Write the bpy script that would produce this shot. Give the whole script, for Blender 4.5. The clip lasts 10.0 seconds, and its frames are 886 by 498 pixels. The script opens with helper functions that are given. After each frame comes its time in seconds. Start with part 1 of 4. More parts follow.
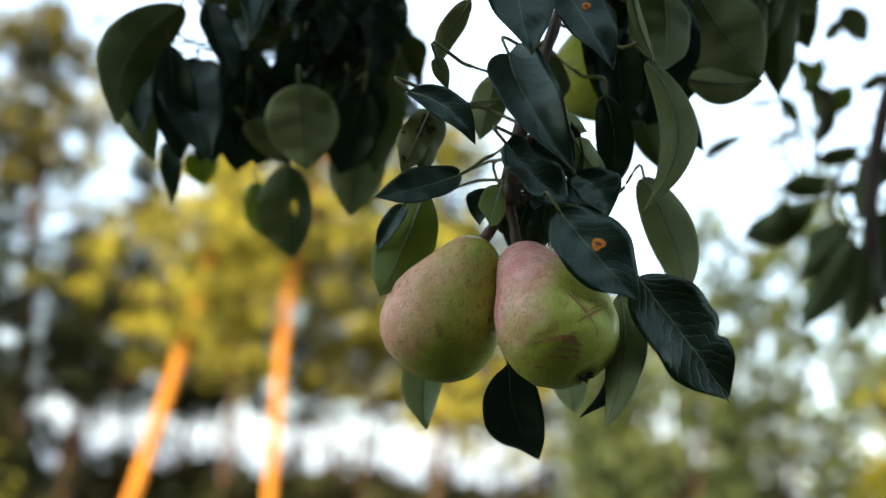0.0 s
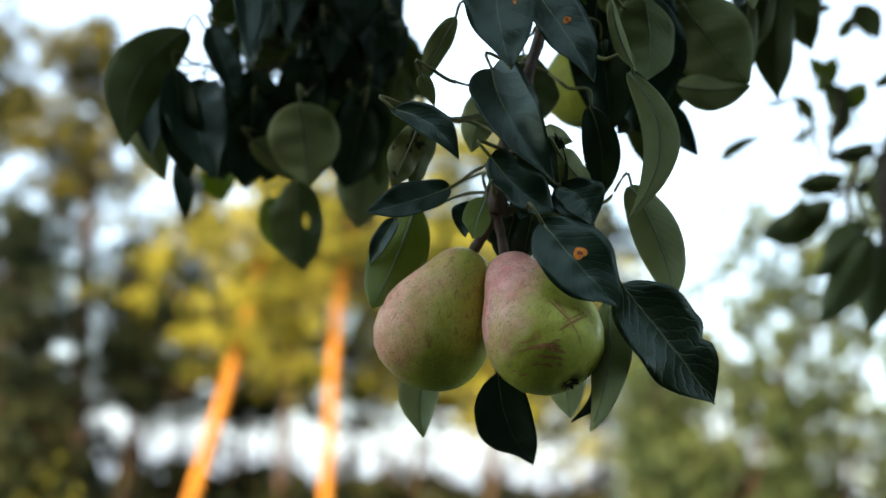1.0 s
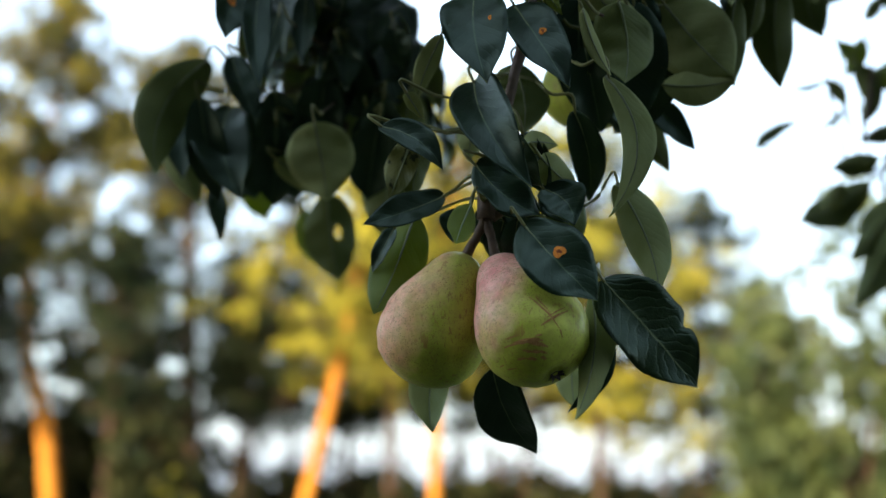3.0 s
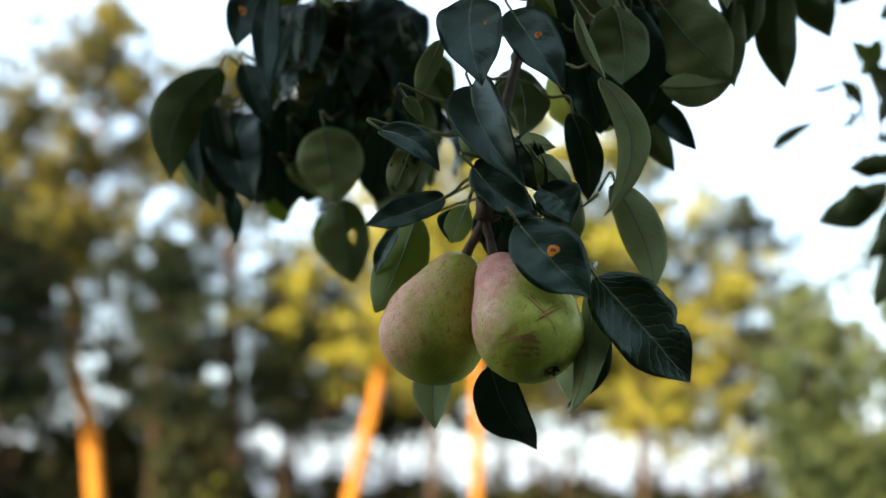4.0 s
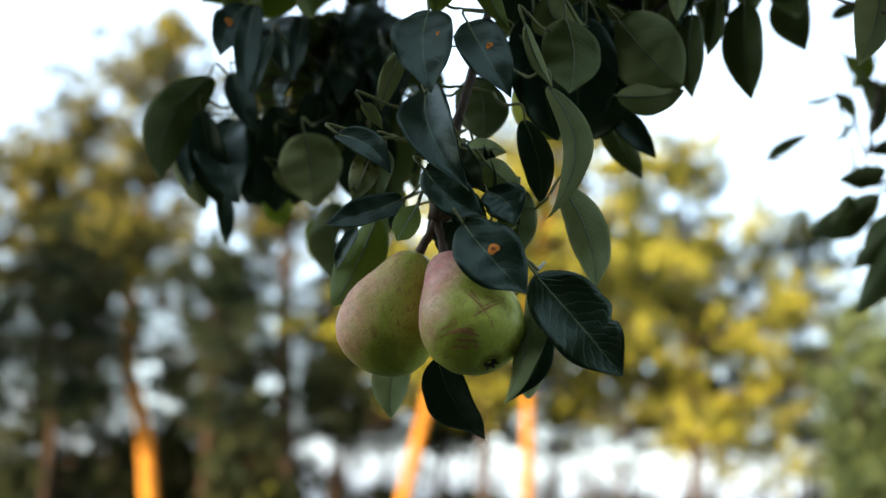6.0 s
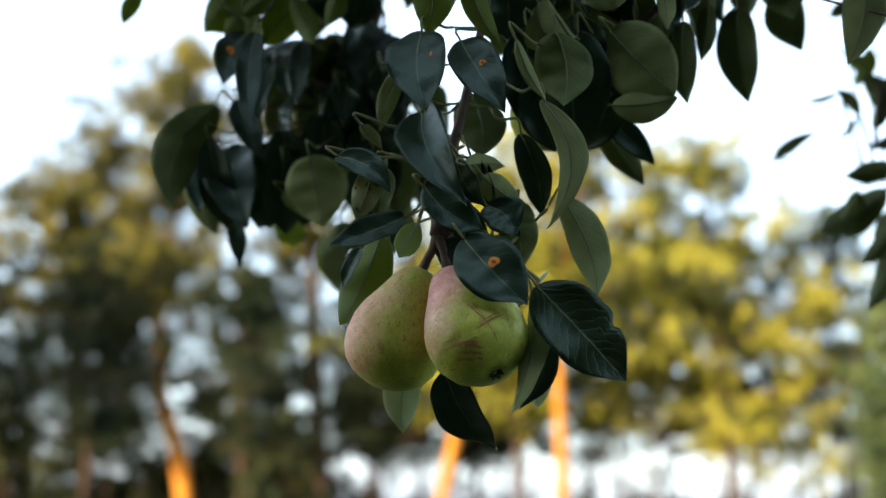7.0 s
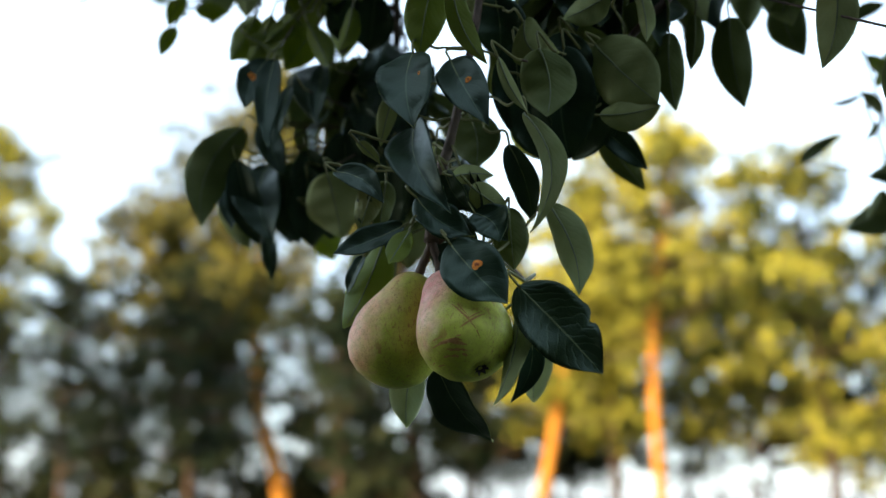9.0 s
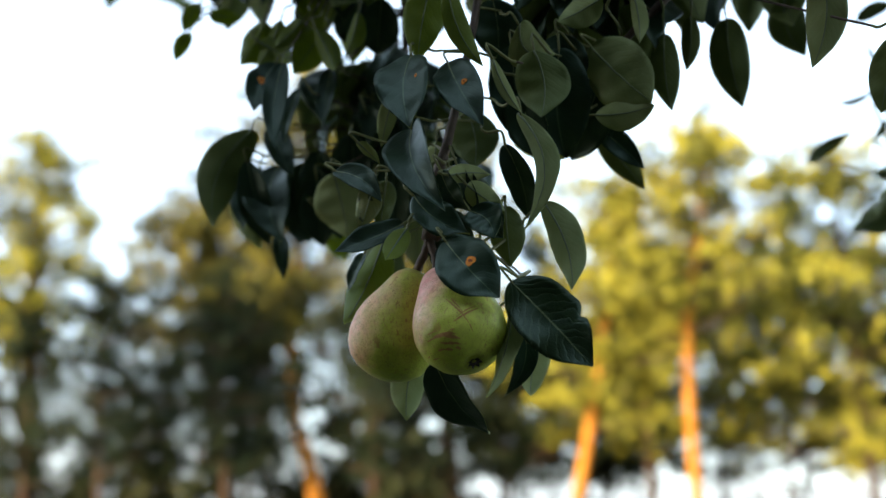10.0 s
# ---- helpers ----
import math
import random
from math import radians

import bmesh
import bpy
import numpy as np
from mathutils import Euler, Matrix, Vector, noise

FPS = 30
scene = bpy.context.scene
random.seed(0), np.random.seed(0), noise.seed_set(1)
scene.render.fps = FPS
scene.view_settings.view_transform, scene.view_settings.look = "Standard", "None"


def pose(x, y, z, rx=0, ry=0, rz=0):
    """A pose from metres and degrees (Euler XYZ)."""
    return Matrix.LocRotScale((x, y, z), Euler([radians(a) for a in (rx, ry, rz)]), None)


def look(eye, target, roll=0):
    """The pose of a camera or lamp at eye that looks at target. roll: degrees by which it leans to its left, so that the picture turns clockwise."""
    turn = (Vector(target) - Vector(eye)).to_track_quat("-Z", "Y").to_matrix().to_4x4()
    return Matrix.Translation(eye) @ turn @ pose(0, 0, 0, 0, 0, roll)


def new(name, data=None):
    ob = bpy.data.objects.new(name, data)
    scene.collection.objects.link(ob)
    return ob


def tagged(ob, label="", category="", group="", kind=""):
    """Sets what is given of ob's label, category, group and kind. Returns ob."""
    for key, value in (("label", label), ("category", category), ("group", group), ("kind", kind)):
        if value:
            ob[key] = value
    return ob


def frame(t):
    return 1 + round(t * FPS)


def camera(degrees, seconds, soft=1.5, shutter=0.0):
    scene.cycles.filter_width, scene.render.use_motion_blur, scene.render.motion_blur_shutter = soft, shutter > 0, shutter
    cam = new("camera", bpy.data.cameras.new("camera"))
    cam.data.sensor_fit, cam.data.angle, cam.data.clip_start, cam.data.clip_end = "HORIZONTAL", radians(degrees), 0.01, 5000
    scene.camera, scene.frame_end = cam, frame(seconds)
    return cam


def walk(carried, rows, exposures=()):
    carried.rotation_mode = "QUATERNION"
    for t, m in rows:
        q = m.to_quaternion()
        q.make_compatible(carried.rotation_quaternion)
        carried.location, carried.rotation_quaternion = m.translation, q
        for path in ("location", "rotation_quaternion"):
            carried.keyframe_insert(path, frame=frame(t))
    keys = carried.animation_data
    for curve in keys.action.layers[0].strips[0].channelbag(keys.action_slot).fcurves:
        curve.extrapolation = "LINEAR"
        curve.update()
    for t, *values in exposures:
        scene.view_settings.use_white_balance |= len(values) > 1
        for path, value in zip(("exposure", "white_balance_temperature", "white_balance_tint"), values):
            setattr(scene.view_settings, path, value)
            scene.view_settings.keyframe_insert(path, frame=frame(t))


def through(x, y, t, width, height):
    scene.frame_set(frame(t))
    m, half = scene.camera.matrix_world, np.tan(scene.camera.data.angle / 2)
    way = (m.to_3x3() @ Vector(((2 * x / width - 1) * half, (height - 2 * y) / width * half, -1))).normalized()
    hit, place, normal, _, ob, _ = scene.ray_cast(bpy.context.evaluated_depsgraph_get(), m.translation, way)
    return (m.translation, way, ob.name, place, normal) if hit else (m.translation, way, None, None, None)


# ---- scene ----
cam = camera(39.9, 10.0)
PATH = [
    (0, (0.005, -0.662, 1.485), (-0.111, 1.294, 1.887), 5.0),
    (0.5, (0.021, -0.667, 1.492), (-0.137, 1.287, 1.891), 4.2),
    (1, (0.04, -0.678, 1.489), (-0.158, 1.272, 1.89), 4.0),
    (1.5, (0.063, -0.688, 1.484), (-0.177, 1.256, 1.885), 4.3),
    (2, (0.077, -0.697, 1.486), (-0.203, 1.243, 1.882), 3.6),
    (2.5, (0.092, -0.707, 1.487), (-0.228, 1.228, 1.878), 2.5),
    (4, (0.135, -0.723, 1.479), (-0.289, 1.189, 1.883), 1.7),
    (4.5, (0.152, -0.733, 1.472), (-0.303, 1.169, 1.888), 2.4),
    (5, (0.17, -0.734, 1.467), (-0.312, 1.161, 1.889), 3.1),
    (6.5, (0.221, -0.751, 1.464), (-0.317, 1.127, 1.889), 2.3),
    (7, (0.227, -0.756, 1.463), (-0.326, 1.115, 1.903), 0.7),
    (7.5, (0.244, -0.767, 1.459), (-0.348, 1.09, 1.907), 0.5),
    (8, (0.276, -0.769, 1.456), (-0.363, 1.073, 1.902), 1.8),
    (8.5, (0.289, -0.774, 1.447), (-0.376, 1.055, 1.91), 0.6),
    (9, (0.31, -0.785, 1.443), (-0.387, 1.031, 1.909), 0.2),
    (9.5, (0.333, -0.782, 1.438), (-0.396, 1.021, 1.905), 0.8),
    (10, (0.344, -0.796, 1.433), (-0.406, 0.997, 1.904), 0.4),
]
walk(cam, [(t, look(eye, target, roll)) for t, eye, target, roll in PATH])

# ---------------------------------------------------------------- world and sun
world = bpy.data.worlds.new("evening_sky")
scene.world = world
world.use_nodes = True
wn = world.node_tree
sky = wn.nodes.new("ShaderNodeTexSky")
sky.sky_type = "NISHITA"
sky.sun_disc = False
SUN_ELEVATION, SUN_AZIMUTH = radians(11), radians(205)   # clockwise from +y
sky.sun_elevation, sky.sun_rotation = SUN_ELEVATION, SUN_AZIMUTH
sky.air_density, sky.dust_density, sky.ozone_density = 1.0, 3.0, 1.0
haze = wn.nodes.new("ShaderNodeMix")              # an even milky haze over the whole sky
haze.data_type = "RGBA"
haze.inputs[0].default_value, haze.inputs[7].default_value = 0.6, (1.8, 2.15, 2.6, 1)
wn.links.new(sky.outputs[0], haze.inputs[6])
wn.links.new(haze.outputs[2], wn.nodes["Background"].inputs[0])
wn.nodes["Background"].inputs[1].default_value = 0.185
sun = new("sun", bpy.data.lights.new("sun", "SUN"))
sun.data.energy, sun.data.angle, sun.data.color = 2.7, radians(0.6), (1.0, 0.82, 0.52)
sun_way = Vector((math.sin(SUN_AZIMUTH) * math.cos(SUN_ELEVATION), math.cos(SUN_AZIMUTH) * math.cos(SUN_ELEVATION), math.sin(SUN_ELEVATION)))
sun.matrix_world = look(sun_way * 40, (0, 0, 0))
scene.view_settings.exposure = 2.42


# ---------------------------------------------------------------- materials
class Nodes:
    """A small builder for node materials."""

    def __init__(self, name):
        self.m = bpy.data.materials.new(name)
        self.m.use_nodes = True
        self.t = self.m.node_tree
        self.b = self.t.nodes["Principled BSDF"]
        self.out = self.t.nodes["Material Output"]

    def node(self, kind, **links):
        n = self.t.nodes.new(kind)
        for key, value in links.items():
            self.put(n.inputs[key.replace("_", " ")], value)
        return n

    def put(self, socket, value):
        if isinstance(value, bpy.types.NodeSocket):
            self.t.links.new(value, socket)
        else:
            socket.default_value = value

    def noise(self, vector, scale, detail=3.0, rough=0.55):
        n = self.node("ShaderNodeTexNoise", Vector=vector, Scale=scale, Detail=detail, Roughness=rough)
        return n.outputs["Fac"]

    def ramp(self, fac, *stops):
        n = self.node("ShaderNodeValToRGB", Fac=fac)
        e = n.color_ramp.elements
        while len(e) < len(stops):
            e.new(0.5)
        for k, (at, colour) in zip(e, stops):
            k.position = at
            k.color = (*colour, 1) if len(colour) == 3 else colour
        return n.outputs["Color"]

    def mix(self, fac, a, b, blend="MIX"):
        n = self.t.nodes.new("ShaderNodeMix")
        n.data_type, n.blend_type = "RGBA", blend
        for s, v in ((n.inputs[0], fac), (n.inputs[6], a), (n.inputs[7], b)):
            if not isinstance(v, (bpy.types.NodeSocket, float, int)) and len(v) == 3:
                v = (*v, 1)
            self.put(s, v)
        return n.outputs[2]

    def maths(self, op, a, b=0.0, clamp=False):
        n = self.t.nodes.new("ShaderNodeMath")
        n.operation, n.use_clamp = op, clamp
        self.put(n.inputs[0], a)
        self.put(n.inputs[1], b)
        return n.outputs[0]

    def bump(self, height, distance, strength=1.0):
        n = self.node("ShaderNodeBump", Height=height, Distance=distance, Strength=strength)
        self.put(self.b.inputs["Normal"], n.outputs[0])
        return n.outputs[0]

    def set(self, **values):
        for key, v in values.items():
            if key == "Base_Color" and not isinstance(v, bpy.types.NodeSocket) and len(v) == 3:
                v = (*v, 1)
            self.put(self.b.inputs[key.replace("_", " ")], v)
        return self


def coords(n, which="Object"):
    return n.node("ShaderNodeTexCoord").outputs[which]


def leaf_material(name, dark, light, vein, rough, through_colour, through, relief=1.0, sheen=0.5, blotch=None, quilted=0.045, vein_mark=0.03):
    n = Nodes(name)
    uv = n.node("ShaderNodeUVMap")
    sep = n.node("ShaderNodeSeparateXYZ", Vector=uv.outputs[0])
    u, v = sep.outputs[0], sep.outputs[1]           # along 0..1, across -1..1
    av = n.maths("ABSOLUTE", v)
    ob = coords(n)
    rnd = n.node("ShaderNodeObjectInfo").outputs["Random"]
    # side veins run forward from the midrib
    k = n.maths("SUBTRACT", n.maths("MULTIPLY", u, 34.0), n.maths("MULTIPLY", av, 9.0))
    wob = n.maths("MULTIPLY", n.noise(ob, 75.0, 4.0), 6.5)
    veins = n.maths("POWER", n.maths("ABSOLUTE", n.maths("COSINE", n.maths("ADD", k, wob))), 26.0)
    rib = n.maths("SUBTRACT", 1.0, n.maths("MULTIPLY", av, 22.0), True)
    fine = n.noise(ob, 900.0, 4.0)
    broad = n.noise(ob, 45.0, 3.0)
    col = n.mix(n.ramp(broad, (0.3, (0, 0, 0)), (0.7, (1, 1, 1))), dark, light)
    col = n.mix(n.maths("MULTIPLY", rnd, 0.35), col, (light[0] * 1.1, light[1] * 0.95, light[2] * 0.7))
    col = n.mix(n.maths("MULTIPLY", veins, vein_mark), col, vein)
    col = n.mix(n.maths("MULTIPLY", rib, 0.8), col, vein)
    specks = n.node("ShaderNodeTexVoronoi", Vector=ob, Scale=170.0).outputs["Distance"]
    spot = n.ramp(specks, (0.06, (1, 1, 1)), (0.1, (0, 0, 0)))
    keep = n.ramp(n.noise(ob, 120.0), (0.6, (0, 0, 0)), (0.64, (1, 1, 1)))
    col = n.mix(n.maths("MULTIPLY", n.maths("MULTIPLY", spot, keep), 0.7), col, (0.09, 0.05, 0.02))
    edge = n.ramp(n.maths("ADD", av, n.maths("MULTIPLY", n.noise(ob, 150.0), 0.25)), (1.07, (0, 0, 0)), (1.14, (1, 1, 1)))
    col = n.mix(n.maths("MULTIPLY", edge, 0.55), col, (0.12, 0.08, 0.03))
    if blotch:
        col = n.mix(n.ramp(n.noise(ob, 120.0, 2.0), (0.66, (0, 0, 0)), (0.70, (1, 1, 1))), col, blotch)
    n.set(Base_Color=col, Roughness=n.ramp(fine, (0.2, (rough - 0.06,) * 3), (0.8, (rough + 0.12,) * 3)))
    # A green tint is put on the sky's reflection in the leaves.
    n.set(Specular_IOR_Level=sheen, Specular_Tint=(0.72, 1.0, 0.84, 1.0))
    quilt = n.maths("MULTIPLY", n.maths("ABSOLUTE", n.maths("SINE", n.maths("ADD", k, wob))), quilted)
    height = n.maths("ADD", n.maths("SUBTRACT", quilt, n.maths("MULTIPLY", veins, 0.09)), n.maths("ADD", n.maths("MULTIPLY", fine, 0.15), n.maths("MULTIPLY", broad, 0.7)))
    nor = n.bump(height, 0.0006 * relief)
    tr = n.node("ShaderNodeBsdfTranslucent", Color=(*through_colour, 1), Normal=nor)
    mx = n.node("ShaderNodeMixShader", Fac=through)
    n.t.links.new(n.b.outputs[0], mx.inputs[1])
    n.t.links.new(tr.outputs[0], mx.inputs[2])
    n.t.links.new(mx.outputs[0], n.out.inputs[0])
    return n.m


# Upper sides near black: the clusters' deep shade is put into the colour.
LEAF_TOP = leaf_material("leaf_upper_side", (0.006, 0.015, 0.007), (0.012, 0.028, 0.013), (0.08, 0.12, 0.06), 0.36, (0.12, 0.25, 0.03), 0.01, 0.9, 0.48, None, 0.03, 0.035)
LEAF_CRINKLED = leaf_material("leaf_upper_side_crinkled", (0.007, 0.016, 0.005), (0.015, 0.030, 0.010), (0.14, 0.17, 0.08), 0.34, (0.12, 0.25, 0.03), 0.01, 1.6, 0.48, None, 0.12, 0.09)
LEAF_UNDER = leaf_material("leaf_under_side", (0.235, 0.290, 0.105), (0.315, 0.370, 0.165), (0.36, 0.42, 0.20), 0.55, (0.28, 0.40, 0.03), 0.30, 0.9, 0.35, None, 0.05, 0.04)
# Darker copy of the under side: shade put into some leaves' colour.
LEAF_OLIVE_SHADED = leaf_material("leaf_under_side_olive_shaded", (0.075, 0.100, 0.026), (0.115, 0.145, 0.042), (0.15, 0.18, 0.07), 0.55, (0.22, 0.30, 0.02), 0.20, 0.9, 0.35, None, 0.05, 0.04)
# Light green leaves; light from behind is put into colour and translucency.
LEAF_YOUNG_BACKLIT = leaf_material("leaf_light_green_backlit", (0.11, 0.155, 0.028), (0.16, 0.21, 0.045), (0.22, 0.27, 0.10), 0.5, (0.38, 0.45, 0.03), 0.38, 0.9, 0.35, None, 0.05, 0.06)
LEAF_SICK = leaf_material("leaf_mottled_side", (0.10, 0.12, 0.045), (0.17, 0.18, 0.06), (0.2, 0.22, 0.1), 0.55, (0.2, 0.26, 0.04), 0.16, 1.6, 0.35, (0.012, 0.012, 0.01))


def simple(name, a, b, scale, rough, distance=0.0005, detail=5.0, sheen=0.4, per_piece=0.0, edge=0.2):
    n = Nodes(name)
    ob = coords(n)
    f = n.noise(ob, scale, detail)
    g = n.noise(ob, scale * 6.3, 3.0)
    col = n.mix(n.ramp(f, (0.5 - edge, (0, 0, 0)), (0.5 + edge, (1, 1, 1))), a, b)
    col = n.mix(n.maths("MULTIPLY", g, 0.35), col, (a[0] * 0.5, a[1] * 0.5, a[2] * 0.5))
    if per_piece:
        r = n.node("ShaderNodeNewGeometry").outputs["Random Per Island"]
        col = n.mix(n.maths("MULTIPLY", r, per_piece), col, (b[0] * 1.25, b[1] * 1.1, b[2] * 0.6))
    n.set(Base_Color=col, Roughness=rough)
    n.set(Specular_IOR_Level=sheen)
    n.bump(n.maths("ADD", f, n.maths("MULTIPLY", g, 0.5)), distance)
    return n


def foliage(name, a, b, through_colour, through=0.25, sheen=0.3):
    # Patches of the two tones paint sunlit clumps and shaded gaps into the leaves.
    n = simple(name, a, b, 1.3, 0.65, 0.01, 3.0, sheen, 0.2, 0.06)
    tr = n.node("ShaderNodeBsdfTranslucent", Color=(*through_colour, 1))
    mx = n.node("ShaderNodeMixShader", Fac=through)
    n.t.links.new(n.b.outputs[0], mx.inputs[1])
    n.t.links.new(tr.outputs[0], mx.inputs[2])
    n.t.links.new(mx.outputs[0], n.out.inputs[0])
    return n.m


PETIOLE = simple("petiole_green", (0.13, 0.15, 0.05), (0.2, 0.2, 0.07), 120, 0.5).m
RIB = simple("midrib_pale", (0.12, 0.16, 0.07), (0.19, 0.23, 0.11), 150, 0.5).m
TWIG_BARK = simple("twig_bark", (0.065, 0.042, 0.030), (0.125, 0.085, 0.058), 160, 0.6, 0.0008).m
BARK = simple("pear_bark", (0.06, 0.045, 0.035), (0.13, 0.1, 0.08), 22, 0.85, 0.006).m
RUST = simple("leaf_rust_orange", (0.75, 0.19, 0.010), (0.95, 0.38, 0.025), 500, 0.6, 0.0006).m
RUST_CORE = simple("leaf_rust_core", (0.22, 0.06, 0.015), (0.4, 0.1, 0.02), 700, 0.7, 0.0006).m
CALYX = simple("dry_calyx", (0.018, 0.013, 0.01), (0.05, 0.035, 0.025), 300, 0.8, 0.0006).m
SCAR = simple("healed_scratch", (0.36, 0.18, 0.050), (0.48, 0.28, 0.085), 500, 0.75, 0.0006).m
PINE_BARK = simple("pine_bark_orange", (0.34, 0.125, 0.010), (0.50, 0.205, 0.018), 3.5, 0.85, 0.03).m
# Brown copy of the bark with shade put into its colour.
PINE_BARK_SHADED = simple("pine_bark_shaded", (0.035, 0.021, 0.013), (0.07, 0.038, 0.022), 3.5, 0.9, 0.04).m
# One kind of needle in three tones: sunlit, half shaded, shaded, by colour.
PINE_NEEDLES = foliage("pine_needles_sunlit", (0.016, 0.030, 0.014), (0.36, 0.340, 0.048), (0.26, 0.26, 0.03), 0.14, 0.1)
HALF_SHADED_NEEDLES = foliage("pine_needles_half_shaded", (0.012, 0.024, 0.017), (0.17, 0.155, 0.030), (0.14, 0.13, 0.01), 0.08, 0.1)
SHADED_NEEDLES = foliage("pine_needles_shaded", (0.009, 0.018, 0.010), (0.028, 0.036, 0.018), (0.06, 0.08, 0.02), 0.05, 0.08)
SHRUB_LEAVES = foliage("shrub_leaves_green", (0.020, 0.038, 0.017), (0.072, 0.098, 0.034), (0.14, 0.18, 0.03), 0.25)
SHRUB_YELLOW = foliage("shrub_leaves_yellow", (0.04, 0.06, 0.014), (0.22, 0.21, 0.014), (0.2, 0.2, 0.01), 0.2, 0.1)
# Undergrowth near black: the shade under the pines is put into its colour.
HEDGE_LEAVES = foliage("undergrowth_leaves_shaded", (0.010, 0.017, 0.008), (0.03, 0.034, 0.014), (0.06, 0.08, 0.02), 0.05, 0.08)
# Grass colour is darkened so little light bounces up to the leaves.
GRASS = simple("dry_grass_darkened", (0.018, 0.027, 0.009), (0.045, 0.047, 0.018), 1.3, 0.9, 0.03).m
BOARDS = simple("shade_wall_boards", (0.014, 0.012, 0.010), (0.028, 0.024, 0.020), 4.0, 0.9, 0.002).m


def pear_material(name, blush_way, blush, seed, red=(0.80, 0.33, 0.29), rose=(0.92, 0.57, 0.46)):
    n = Nodes(name)
    ob = n.node("ShaderNodeVectorMath", **{}).outputs[0]
    vm = ob.node
    n.put(vm.inputs[0], coords(n))
    n.put(vm.inputs[1], (seed, seed * 0.7, 0.0))
    dot = n.node("ShaderNodeVectorMath")
    dot.operation = "DOT_PRODUCT"
    n.put(dot.inputs[0], coords(n))
    n.put(dot.inputs[1], blush_way)
    side = n.maths("MULTIPLY", dot.outputs["Value"], 26.0)
    mott = n.noise(ob, 55.0, 4.0, 0.6)
    mask = n.maths("ADD", n.maths("ADD", side, blush), n.maths("MULTIPLY", n.maths("SUBTRACT", mott, 0.5), 1.2))
    green = n.mix(n.ramp(n.noise(ob, 34.0, 3.0), (0.35, (0, 0, 0)), (0.68, (1, 1, 1))), (0.36, 0.43, 0.045), (0.57, 0.605, 0.105))
    pink = n.mix(n.ramp(n.noise(ob, 80.0, 4.0), (0.35, (0, 0, 0)), (0.7, (1, 1, 1))), red, rose)
    col = n.mix(n.ramp(mask, (0.12, (0, 0, 0)), (0.85, (1, 1, 1))), green, pink)
    # reddish flecks and small dark pores
    stretch = n.node("ShaderNodeMapping", Vector=ob)
    stretch.inputs["Scale"].default_value = (1, 1, 0.35)
    fleck = n.ramp(n.noise(stretch.outputs[0], 260.0, 3.0, 0.7), (0.56, (0, 0, 0)), (0.66, (1, 1, 1)))
    where = n.ramp(n.noise(ob, 48.0), (0.42, (0, 0, 0)), (0.62, (1, 1, 1)))
    col = n.mix(n.maths("MULTIPLY", n.maths("MULTIPLY", fleck, where), 0.6), col, (0.33, 0.10, 0.06))
    pores = n.ramp(n.node("ShaderNodeTexVoronoi", Vector=ob, Scale=360.0).outputs["Distance"], (0.11, (1, 1, 1)), (0.24, (0, 0, 0)))
    dense = n.ramp(n.noise(ob, 70.0, 2.0), (0.3, (0, 0, 0)), (0.6, (1, 1, 1)))
    col = n.mix(n.maths("MULTIPLY", n.maths("MULTIPLY", pores, dense), 0.4), col, (0.15, 0.12, 0.03))
    dots = n.ramp(n.node("ShaderNodeTexVoronoi", Vector=ob, Scale=820.0).outputs["Distance"], (0.16, (1, 1, 1)), (0.34, (0, 0, 0)))
    many = n.ramp(n.noise(ob, 95.0, 3.0), (0.38, (0, 0, 0)), (0.6, (1, 1, 1)))
    col = n.mix(n.maths("MULTIPLY", n.maths("MULTIPLY", dots, many), 0.8), col, (0.22, 0.17, 0.04))
    russet = n.ramp(n.noise(stretch.outputs[0], 620.0, 4.0, 0.7), (0.57, (0, 0, 0)), (0.64, (1, 1, 1)))
    patch = n.ramp(n.noise(ob, 30.0, 2.0), (0.44, (0, 0, 0)), (0.62, (1, 1, 1)))
    col = n.mix(n.maths("MULTIPLY", n.maths("MULTIPLY", russet, patch), 0.75), col, (0.24, 0.12, 0.045))
    grain = n.ramp(n.noise(ob, 210.0, 5.0, 0.75), (0.44, (0, 0, 0)), (0.6, (1, 1, 1)))
    col = n.mix(n.maths("MULTIPLY", grain, 0.26), col, (0.27, 0.19, 0.07))
    n.set(Base_Color=col, Roughness=n.ramp(mott, (0.3, (0.40,) * 3), (0.7, (0.52,) * 3)))
    n.set(Specular_IOR_Level=0.22, Subsurface_Weight=0.0)
    n.bump(n.maths("ADD", n.noise(ob, 40.0, 2.0), n.maths("MULTIPLY", pores, -0.06)), 0.0016, 0.5)
    return n.m


# ---------------------------------------------------------------- mesh helpers
def mesh_from(name, verts, faces, materials, slots=None, uvs=None, smooth=True):
    me = bpy.data.meshes.new(name)
    me.from_pydata([tuple(v) for v in verts], [], faces)
    for m in materials:
        me.materials.append(m)
    if slots is not None:
        me.polygons.foreach_set("material_index", slots)
    if uvs is not None:
        layer = me.uv_layers.new(name="UVMap")
        idx = np.zeros(len(me.loops), dtype=np.int32)
        me.loops.foreach_get("vertex_index", idx)
        layer.data.foreach_set("uv", np.asarray(uvs, dtype=np.float32)[idx].ravel())
    me.polygons.foreach_set("use_smooth", [smooth] * len(me.polygons))
    me.update()
    return me


